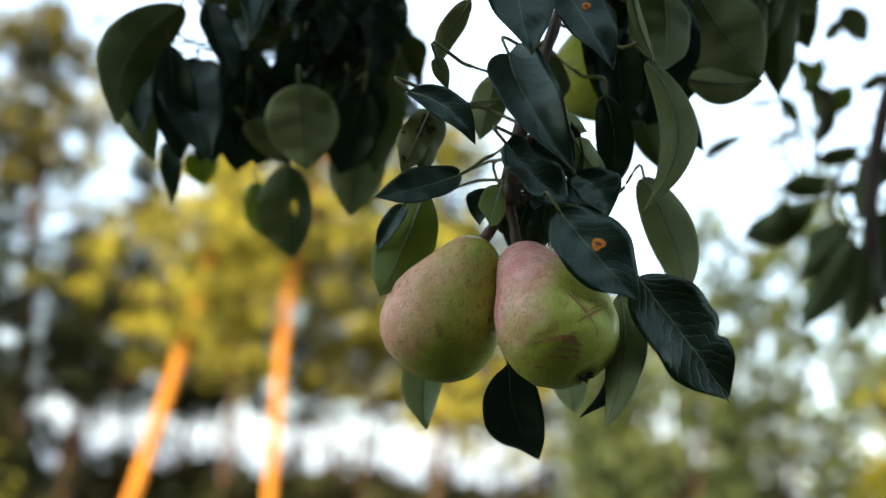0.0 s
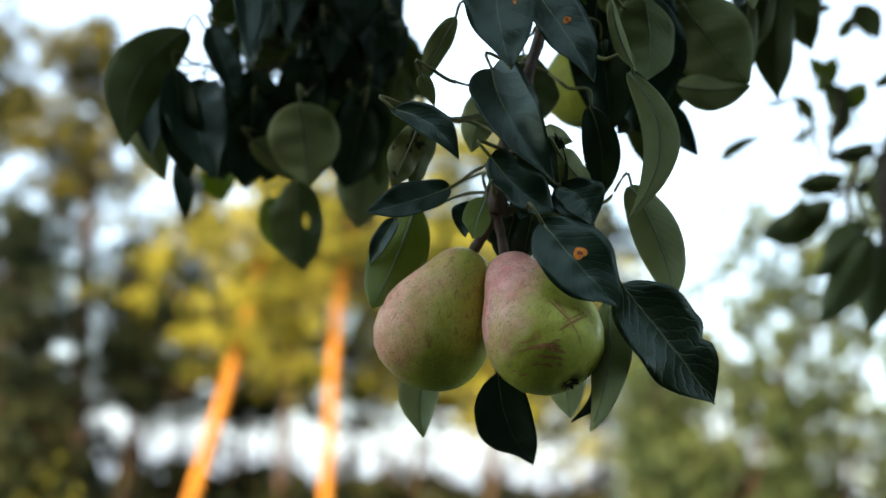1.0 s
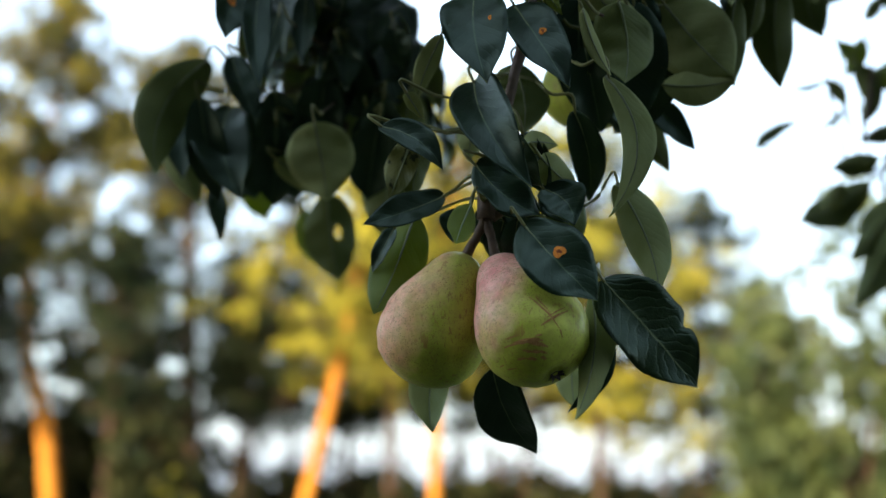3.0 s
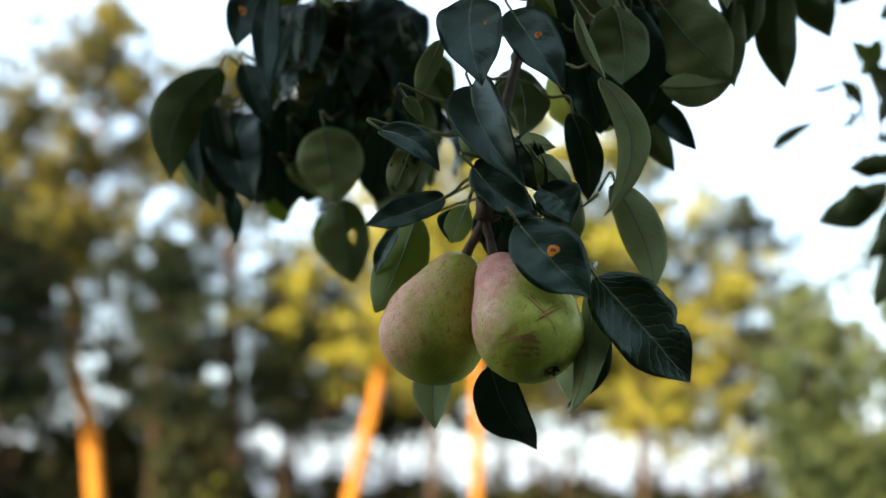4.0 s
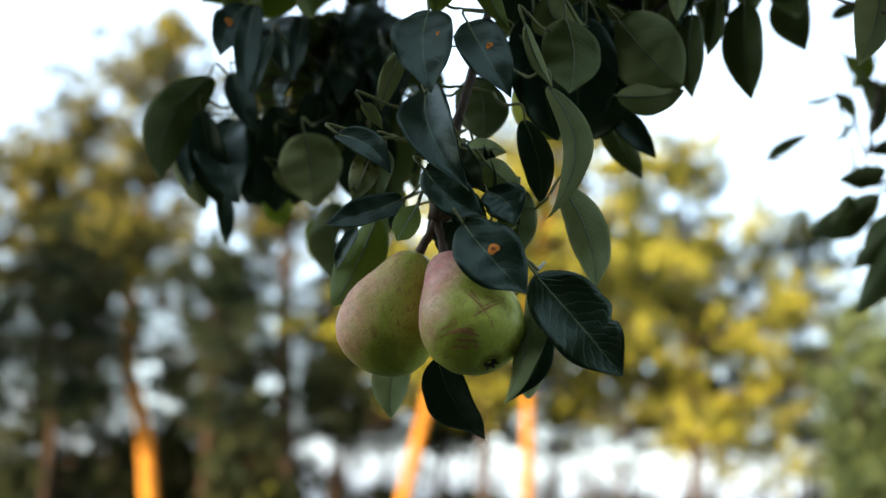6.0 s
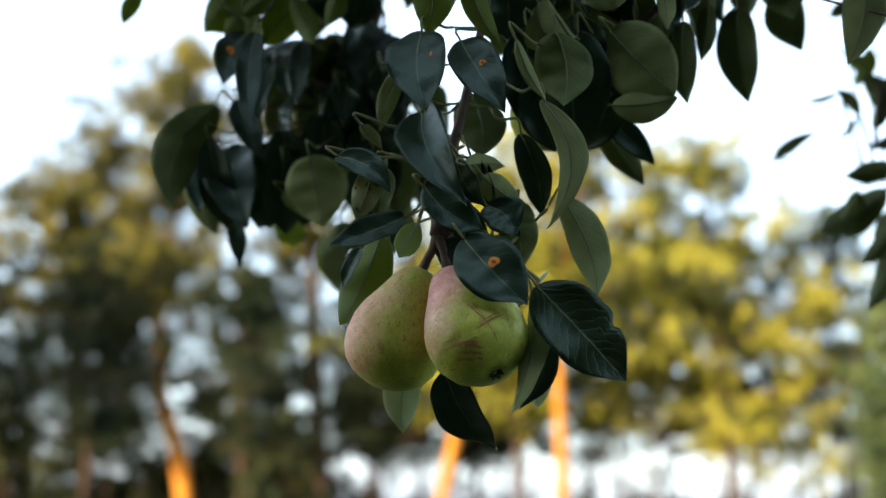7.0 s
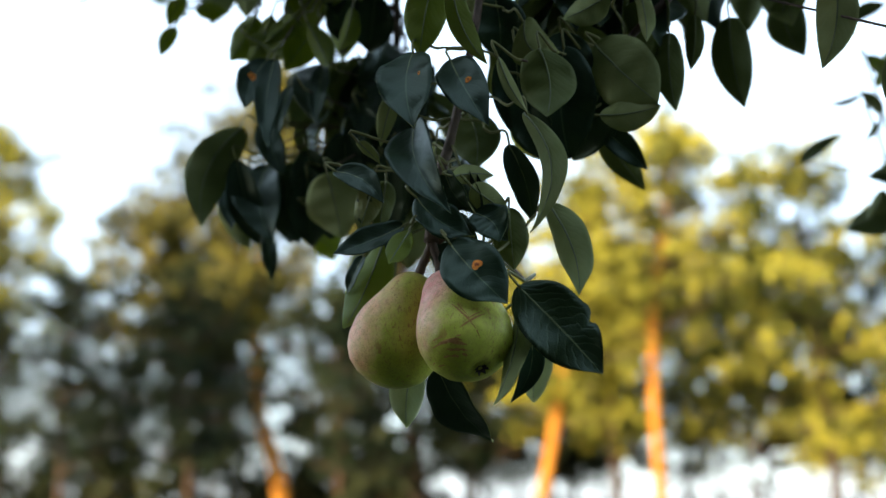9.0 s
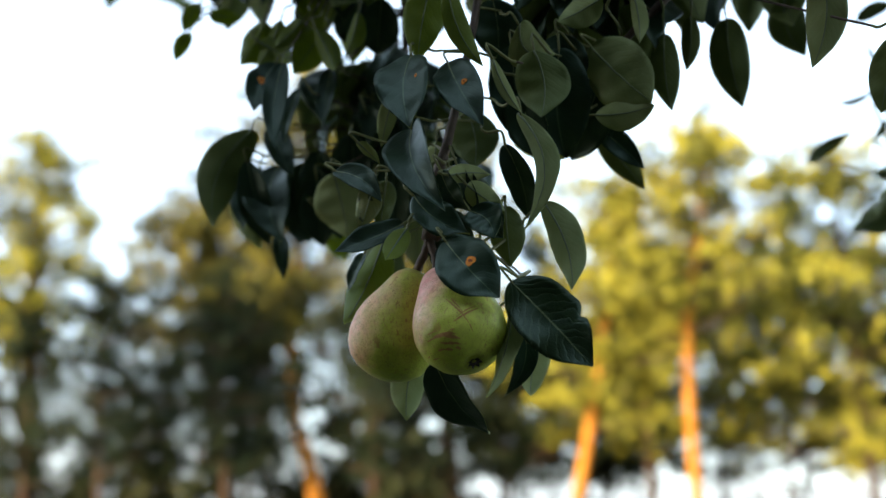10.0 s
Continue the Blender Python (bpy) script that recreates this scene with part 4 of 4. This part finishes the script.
def pear(top, bottom, width, stalk, blush_way, blush, seed, label, scratches=(), calyx_open=True, blush_colours=()):
    """A pear from its stalk end to its calyx end, with stalk, calyx and healed scratches."""
    t, b = Vector(top), Vector(bottom)
    up = (t - b)
    length = up.length
    up.normalize()
    front = Vector((0.1, -1, 0))
    front = (front - up * front.dot(up)).normalized()
    right = up.cross(front)
    centre = (t + b) / 2

    def spot(z, w, lift=0.0):
        r = np.interp(z, PROFILE_Z, PROFILE_R) * width / 2
        d = front * math.cos(w) + right * math.sin(w)
        q = d * r + up * ((z - 0.5) * length)
        lump = noise.noise(q * 38 + Vector((seed * 3.1, 0, 0))) * 0.0011 + noise.noise(q * 90 + Vector((0, seed, 0))) * 0.0003
        if z < 0.01:
            q += up * 0.003
        return q + (d * 0.8 + up * (z - 0.4)).normalized() * (lump + lift)

    zs, ns = sorted({*np.linspace(0, 1, 44).round(4), 0.004, 0.01, 0.985, 0.994}), 56
    verts = [spot(z, 2 * math.pi * k / ns) for z in zs for k in range(ns)]
    faces = []
    for i in range(len(zs) - 1):
        for k in range(ns):
            j = (k + 1) % ns
            faces.append((i * ns + k, i * ns + j, (i + 1) * ns + j, (i + 1) * ns + k))
    faces.append(tuple(range(ns))[::-1])
    faces.append(tuple((len(zs) - 1) * ns + k for k in range(ns)))
    body = place("pear", mesh_from("pear", verts, faces, [pear_material("pear_skin", tuple(blush_way), blush, seed, *blush_colours)]), None, centre)
    tagged(body, label, "pear", "pears on the tree")
    # stalk
    rod("stalk", [Vector(stalk), Vector(stalk).lerp(t, 0.5) + Vector((0.001, 0, 0.001)), t - up * 0.003], [0.0034, 0.0028, 0.0034], TWIG_BARK, body, "woody brown stalk", 8, 5, 0.3)
    if calyx_open:
        cv, cf = [], []
        for k in range(7):
            w = 2 * math.pi * k / 7 + 0.3
            d = front * math.cos(w) + right * math.sin(w)
            s = d.cross(up)
            o = -up * (length / 2 - 0.001)
            i = len(cv)
            cv += [o + d * 0.0015 + s * 0.0022, o + d * 0.0015 - s * 0.0022, o + d * 0.0048 - up * 0.0012 + s * 0.0012, o + d * 0.0056 - up * 0.0026, o + d * 0.0036 - up * 0.0004]
            cf += [(i, i + 1, i + 2), (i + 2, i + 1, i + 3), (i, i + 2, i + 4), (i + 2, i + 3, i + 4)]
        place("calyx", mesh_from("calyx", cv, cf, [CALYX]), body, centre, "dry black calyx")
    rng = random.Random(seed)
    for z0, w0, z1, w1, wide in scratches:
        n, sv, sf = 9, [], []
        for i in range(n):
            f = i / (n - 1)
            z, w = z0 + (z1 - z0) * f, w0 + (w1 - w0) * f
            dz, dw = (z1 - z0) * length, (w1 - w0) * width / 2
            m = math.hypot(dz, dw)
            h = wide * (math.sin(math.pi * min(max(f, 0.04), 0.96)) ** 0.5) * (0.6 + 0.7 * rng.random()) / 2
            for sgn in (-1, 1):
                sv.append(spot(z + sgn * h * dw / m / length, w - sgn * h * dz / m / (width / 2), 0.00025))
        for i in range(n - 1):
            sf.append((2 * i, 2 * i + 1, 2 * i + 3, 2 * i + 2))
        place("scratch", mesh_from("scratch", sv, sf, [SCAR]), body, centre, "healed brown scratch")
    return body


SPUR = (0.0, 0.0, 1.65)
SCRATCHES = [(0.40, 0.17, 0.09, 0.53, 0.0013), (0.385, 0.27, 0.24, 0.40, 0.0008), (0.19, 0.14, 0.237, 0.75, 0.0013), (0.222, 0.30, 0.262, 0.72, 0.0008),
             (0.205, -0.72, 0.115, 0.04, 0.0019), (0.19, -0.5, 0.128, 0.0, 0.0011), (0.150, -0.30, 0.080, 0.10, 0.0019), (0.108, -0.42, 0.058, 0.02, 0.0014),
             (0.126, -0.46, 0.095, -0.28, 0.0011), (0.112, -0.72, 0.088, -0.52, 0.0013), (0.085, -0.55, 0.06, -0.34, 0.0015), (0.055, -0.22, 0.045, -0.08, 0.0014),
             (0.128, -1.15, 0.09, -0.95, 0.0009), (0.17, -1.2, 0.15, -1.05, 0.0008), (0.235, -0.6, 0.20, -0.3, 0.0008), (0.15, -0.05, 0.14, 0.08, 0.0010)]
pear_front = pear((0.0055, 0.002, 1.625), (0.0462, -0.0275, 1.5535), 0.0648, SPUR, (-0.9, -0.1, 0.5), 0.2, 3, "ripening green pear with pink cheek and brown scratches", SCRATCHES)
pear((-0.012, 0.006, 1.630), (-0.046, 0.018, 1.552), 0.068, SPUR, (-0.95, -0.1, 0.35), 0.22, 8, "green pear with a reddish cheek hanging beside another", calyx_open=False, blush_colours=((0.78, 0.37, 0.23), (0.91, 0.58, 0.37)))
pear((0.0560, 0.1300, 1.8210), (0.0500, 0.1280, 1.7450), 0.066, (0.0720, 0.1400, 1.8540), (0.2, 0.9, 0.0), -0.3, 12, "yellow-green pear half hidden behind leaves", calyx_open=False)

cam.data.dof.use_dof = True
cam.data.dof.focus_object = pear_front
cam.data.dof.aperture_fstop = 4.2


# ---------------------------------------------------------------- trees in the distance
def blades(points, spread, count, size, rng, out_v, out_f, slim=0.3):
    """Small leaf blades round each point."""
    for p in points:
        for _ in range(count):
            o = p + Vector((rng.gauss(0, 1), rng.gauss(0, 1), rng.gauss(0, 0.7))) * spread
            d = Vector((rng.gauss(0, 1), rng.gauss(0, 1), rng.gauss(0.2, 1))).normalized()
            s = d.cross(Vector((rng.gauss(0, 1), rng.gauss(0, 1), rng.gauss(0, 1)))).normalized()
            l = size * rng.uniform(0.6, 1.3)
            i = len(out_v)
            out_v += [o - d * l / 2, o + s * l * slim / 2, o + d * l / 2, o - s * l * slim / 2]
            out_f.append((i, i + 1, i + 2, i + 3))


def pine(trunk_line, radii, crown, needles, bark, seed, label, clumps=18, limbs=16, dead=3):
    """A pine: a bent trunk, limbs that rise and droop, and clumps of needles towards their ends. crown: rows of height and reach."""
    rng = random.Random(seed)
    root = new("pine_tree")
    root.location = trunk_line[0]
    tagged(root, label, "pine tree", "pines in the distance")
    rod("trunk", trunk_line, radii, bark, root, "orange-brown flaking bark", 12, 6, 0.12)
    line = smooth_line(trunk_line, 12)
    hs = [c[0] for c in crown]
    v, f = [], []
    for i in range(limbs):
        h = hs[0] + (hs[-1] - hs[0]) * ((i + rng.random()) / limbs)
        o = min(line, key=lambda q: abs(q.z - h))
        reach = np.interp(h, hs, [c[1] for c in crown]) * rng.uniform(0.65, 1.15)
        w = i * 2.4 + rng.uniform(-0.5, 0.5)
        d = Vector((math.cos(w), math.sin(w), 0))
        rise = rng.uniform(-0.05, 0.35)
        mid = o + d * reach * 0.5 + Vector((0, 0, reach * rise * 0.5))
        end = o + d * reach + Vector((0, 0, reach * rise))
        rod("limb", [o, mid, end], [0.05, 0.03, 0.012], PINE_BARK_SHADED, root, "", 6, 4, 0.2)
        pts = []
        dense = needles == SHADED_NEEDLES
        for _ in range(int((1.0 if dense else 0.46) * clumps * (0.4 + reach / 2.2))):
            f_ = rng.random() ** (0.85 if dense else 0.6)
            q = o.lerp(mid, f_ * 2) if f_ < 0.5 else mid.lerp(end, f_ * 2 - 1)
            pts.append(q + Vector((rng.gauss(0, 0.28), rng.gauss(0, 0.28), rng.gauss(0.1, 0.2))) * (0.5 + f_))
        blades([p - root.location for p in pts], 0.14 if dense else 0.17, 17 if dense else 34, 0.25, rng, v, f, 0.32)
    tip = line[-1]
    blades([tip - root.location + Vector((rng.gauss(0, 0.2), rng.gauss(0, 0.2), rng.uniform(-0.8, 0.25))) for _ in range(18)], 0.12, 14, 0.3, rng, v, f, 0.3)
    place("crown", mesh_from("crown", v, f, [needles], smooth=False), root, root.location, "clumps of yellow-green needles")
    return root


# the rest of the pear tree's crown, added out of view round its trunk
crown_rng, crown_v, crown_f = random.Random(77), [], []
for k in range(6):
    w = 1.0 * k - 0.6
    o = Vector((2.2 - 0.01 * k, 0.66, 2.1 + 0.13 * k))
    end = o + Vector((math.cos(w) * 0.75, math.sin(w) * 0.75, 0.55))
    mid = o.lerp(end, 0.5) + Vector((0, 0, 0.12))
    rod("limb", [o, mid, end], [0.03, 0.02, 0.006], BARK, tree, "", 8, 5, 0.2)
    along = [o.lerp(mid, f * 2) if f < 0.5 else mid.lerp(end, f * 2 - 1) for f in np.linspace(0.3, 1.0, 16)]
    blades([p - tree.location + Vector((crown_rng.gauss(0, 0.12), crown_rng.gauss(0, 0.12), crown_rng.gauss(0, 0.1))) for p in along], 0.09, 11, 0.075, crown_rng, crown_v, crown_f, 0.6)
for k in range(9):          # unseen boughs added overhead, above the hanging twigs
    o = Vector((1.9 - 0.3 * k, 0.5 - 0.02 * k, 2.31))
    end = Vector((1.9 - 0.33 * k + crown_rng.uniform(-0.2, 0.2), (0.95, -0.15, 0.6)[k % 3], 2.62 + 0.1 * (k % 4)))
    mid = o.lerp(end, 0.5) + Vector((0, 0, 0.08))
    rod("limb", [o, mid, end], [0.016, 0.011, 0.004], BARK, tree, "", 8, 5, 0.2)
# Unseen leaves overhead, added to cut the sky light on the twigs.
for k in range(420):
    p = Vector((crown_rng.uniform(-1.1, 2.1), crown_rng.uniform(-0.35, 1.0), crown_rng.uniform(2.48, 2.95)))
    blades([p - tree.location], 0.07, 12, 0.085, crown_rng, crown_v, crown_f, 0.6)
place("crown", mesh_from("crown", crown_v, crown_f, [SHRUB_LEAVES], smooth=False), tree, tree.location, "unseen leaves added round the trunk, and overhead for shade")


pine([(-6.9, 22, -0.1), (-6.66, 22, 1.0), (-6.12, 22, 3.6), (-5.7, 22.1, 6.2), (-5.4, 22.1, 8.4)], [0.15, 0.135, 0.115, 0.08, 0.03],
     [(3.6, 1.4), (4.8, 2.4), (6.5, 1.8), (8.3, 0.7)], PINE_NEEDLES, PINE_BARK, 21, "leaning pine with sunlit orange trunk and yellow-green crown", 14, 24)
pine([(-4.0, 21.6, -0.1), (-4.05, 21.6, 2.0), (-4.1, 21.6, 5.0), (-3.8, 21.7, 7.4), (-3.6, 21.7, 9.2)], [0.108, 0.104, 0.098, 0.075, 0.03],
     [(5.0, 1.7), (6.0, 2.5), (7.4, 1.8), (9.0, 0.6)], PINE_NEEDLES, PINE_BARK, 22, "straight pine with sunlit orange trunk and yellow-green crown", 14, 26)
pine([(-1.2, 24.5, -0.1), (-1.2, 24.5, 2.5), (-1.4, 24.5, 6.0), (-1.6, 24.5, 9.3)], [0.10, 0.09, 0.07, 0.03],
     [(2.6, 2.0), (4.5, 3.0), (6.4, 2.4), (9.2, 0.6)], PINE_NEEDLES, PINE_BARK_SHADED, 23, "broad yellow-green pine in evening sun", 15, 28)
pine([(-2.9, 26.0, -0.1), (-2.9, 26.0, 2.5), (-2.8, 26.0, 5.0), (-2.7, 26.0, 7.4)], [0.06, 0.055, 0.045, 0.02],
     [(3.3, 1.7), (4.6, 2.3), (6.0, 1.6), (7.3, 0.6)], PINE_NEEDLES, PINE_BARK_SHADED, 29, "bushy yellow-green pine behind the orange trunks", 10, 20)
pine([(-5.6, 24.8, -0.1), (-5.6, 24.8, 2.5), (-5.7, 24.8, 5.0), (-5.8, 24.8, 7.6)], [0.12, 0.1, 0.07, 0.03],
     [(3.3, 1.8), (4.6, 2.4), (6.2, 1.7), (7.5, 0.6)], PINE_NEEDLES, PINE_BARK_SHADED, 28, "bushy yellow-green pine behind the orange trunks", 14, 22)
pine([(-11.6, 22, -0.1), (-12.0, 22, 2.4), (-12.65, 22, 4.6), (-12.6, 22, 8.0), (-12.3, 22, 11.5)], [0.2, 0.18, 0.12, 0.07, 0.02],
     [(5.4, 1.6), (7.0, 3.0), (9.0, 2.4), (11.3, 0.7)], HALF_SHADED_NEEDLES, PINE_BARK, 24, "tall bent pine with a wide sunlit crown", 21, 28)
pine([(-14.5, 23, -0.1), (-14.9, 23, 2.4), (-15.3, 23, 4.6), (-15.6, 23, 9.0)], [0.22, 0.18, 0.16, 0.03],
     [(5.4, 1.6), (7.0, 2.6), (9.0, 0.8)], HALF_SHADED_NEEDLES, PINE_BARK_SHADED, 25, "pine with shade painted into its brown trunk", 18, 24)
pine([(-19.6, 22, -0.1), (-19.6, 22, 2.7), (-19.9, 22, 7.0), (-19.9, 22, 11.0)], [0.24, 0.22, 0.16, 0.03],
     [(5.4, 1.8), (7.2, 2.4), (9.0, 1.5), (10.9, 0.6)], PINE_NEEDLES, PINE_BARK_SHADED, 26, "slim pine with a pointed sunlit crown", 18, 24)
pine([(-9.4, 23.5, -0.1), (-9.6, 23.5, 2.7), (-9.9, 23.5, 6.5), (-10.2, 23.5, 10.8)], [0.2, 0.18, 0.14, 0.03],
     [(6.8, 1.4), (8.5, 2.0), (10.6, 0.7)], HALF_SHADED_NEEDLES, PINE_BARK_SHADED, 27, "slender pine with brown trunk and sunlit top", 20, 20)
# Unseen pine, added so its crown shades the bent pine's upper trunk.
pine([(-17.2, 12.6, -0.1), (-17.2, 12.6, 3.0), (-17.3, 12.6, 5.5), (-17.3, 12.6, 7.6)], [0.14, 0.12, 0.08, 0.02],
     [(4.9, 1.9), (5.8, 2.5), (6.8, 1.9), (7.5, 0.7)], SHADED_NEEDLES, PINE_BARK_SHADED, 31, "added unseen pine whose crown shades the bent pine", 22, 34)
# Second-row pines: their shade is painted into the needle colour.
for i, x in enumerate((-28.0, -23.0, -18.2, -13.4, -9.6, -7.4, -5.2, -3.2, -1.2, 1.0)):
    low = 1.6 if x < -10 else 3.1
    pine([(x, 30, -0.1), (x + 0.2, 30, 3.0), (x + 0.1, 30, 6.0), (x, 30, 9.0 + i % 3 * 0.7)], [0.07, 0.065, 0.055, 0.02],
         [(low, 2.0), (4.2, 2.5), (6.5, 2.0), (8.8, 0.7)], SHADED_NEEDLES, PINE_BARK_SHADED, 80 + i, "second-row pine with shade painted into its needles", 11 if x < -10 else 14, 24)


# Young pines added for dark patches, with shade painted into the needles.
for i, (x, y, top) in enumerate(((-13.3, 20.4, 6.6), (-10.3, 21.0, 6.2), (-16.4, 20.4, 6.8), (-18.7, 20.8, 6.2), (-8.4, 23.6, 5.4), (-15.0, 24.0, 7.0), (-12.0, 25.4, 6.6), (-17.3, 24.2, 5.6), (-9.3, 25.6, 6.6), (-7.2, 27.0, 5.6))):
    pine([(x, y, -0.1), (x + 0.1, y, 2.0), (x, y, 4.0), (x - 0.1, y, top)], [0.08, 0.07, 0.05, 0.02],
         [(2.7, 1.3), (4.0, 1.6), (5.4, 1.3), (top, 0.4)], SHADED_NEEDLES, PINE_BARK_SHADED, 120 + i, "added young pine with shade painted into its needles", 8 if x < -16 else 11, 20)


def shrub(name, foot, height, reach, leaves, seed, label, group, count=160, size=0.16, spread=0.2, foot_gap=0.06):
    """A many-stemmed bush: stems fan out from the foot and carry clumps of leaves."""
    rng = random.Random(seed)
    root = new(name)
    root.location = foot
    tagged(root, label, name.replace("_", " "), group)
    v, f = [], []
    for i in range(7):
        w = i * 0.9 + rng.uniform(-0.2, 0.2)
        d = Vector((math.cos(w), math.sin(w), 0)) * reach * rng.uniform(0.3, 0.75)
        end = Vector(foot) + d + Vector((0, 0, height * rng.uniform(0.6, 0.95)))
        mid = Vector(foot) + d * 0.4 + Vector((0, 0, height * 0.4))
        rod("stem", [Vector(foot) - Vector((0, 0, 0.1)), mid, end], [0.05, 0.035, 0.01], PINE_BARK_SHADED, root, "", 6, 4)
    pts = []
    while len(pts) < count:
        p = Vector((rng.uniform(-1, 1), rng.uniform(-1, 1), rng.uniform(foot_gap, 1)))
        r = math.sqrt(p.x ** 2 + p.y ** 2)
        lim = math.sin(math.pi * min(1, 0.25 + 0.75 * p.z) ** 0.9) ** 0.6 if p.z < 0.98 else 0.15
        lim *= 0.75 + 0.5 * noise.noise(p * 2.3 + Vector((seed, 0, 0)))
        if r < lim:
            pts.append(Vector((p.x * reach, p.y * reach, p.z * height)))
    blades(pts, spread, 14, size, rng, v, f, 0.6)
    place("crown", mesh_from("crown", v, f, [leaves], smooth=False), root, foot, "")
    return root


for i, (x, y, h, r) in enumerate(((1.75, 19.8, 5.4, 1.3), (3.0, 19.5, 6.8, 1.8), (4.8, 20.5, 8.9, 2.3), (7.4, 20.0, 8.8, 2.6))):
    shrub("tall_shrub", (x, y, 0), h, r, SHRUB_LEAVES, 40 + i, "tall green leafy shrub at the garden's end", "tall shrubs", (250, 220, 280, 300)[i], 0.24, 0.14, 0.16)
for i, (x, y, h) in enumerate(((6.1, 18.4, 4.6), (7.3, 18.6, 3.8))):
    shrub("tall_shrub", (x, y, 0), h, 0.9, SHRUB_YELLOW, 50 + i, "yellow leafy shrub in the evening sun", "tall shrubs", 90, 0.22, 0.15)
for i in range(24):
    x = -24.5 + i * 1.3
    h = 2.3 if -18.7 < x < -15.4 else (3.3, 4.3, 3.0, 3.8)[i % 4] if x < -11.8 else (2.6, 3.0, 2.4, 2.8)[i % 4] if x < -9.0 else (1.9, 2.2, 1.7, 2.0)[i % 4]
    shrub("bush", (x, 25.0 + (i * 7 % 5) * 0.5, 0), h, 1.5, HEDGE_LEAVES, 60 + i, "undergrowth bush behind the pines, shade painted into its leaves", "bushes under the pines", 60 if x < -11.8 else 50 if x < -7.0 else 60, 0.36, 0.16)
shrub("bush", (-9.0, 21.0, 0), 1.7, 0.7, PINE_NEEDLES, 97, "small yellow-green bush in the sun", "bushes under the pines", 60, 0.25, 0.12)
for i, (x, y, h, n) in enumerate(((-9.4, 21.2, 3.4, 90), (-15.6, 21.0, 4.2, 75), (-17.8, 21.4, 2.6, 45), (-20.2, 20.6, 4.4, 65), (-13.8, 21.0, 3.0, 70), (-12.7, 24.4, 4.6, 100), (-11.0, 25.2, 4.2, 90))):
    shrub("bush", (x, y, 0), h, 1.1, HEDGE_LEAVES, 100 + i, "undergrowth bush beside the pine trunks, leaves painted in shade", "bushes under the pines", n, 0.3, 0.17)
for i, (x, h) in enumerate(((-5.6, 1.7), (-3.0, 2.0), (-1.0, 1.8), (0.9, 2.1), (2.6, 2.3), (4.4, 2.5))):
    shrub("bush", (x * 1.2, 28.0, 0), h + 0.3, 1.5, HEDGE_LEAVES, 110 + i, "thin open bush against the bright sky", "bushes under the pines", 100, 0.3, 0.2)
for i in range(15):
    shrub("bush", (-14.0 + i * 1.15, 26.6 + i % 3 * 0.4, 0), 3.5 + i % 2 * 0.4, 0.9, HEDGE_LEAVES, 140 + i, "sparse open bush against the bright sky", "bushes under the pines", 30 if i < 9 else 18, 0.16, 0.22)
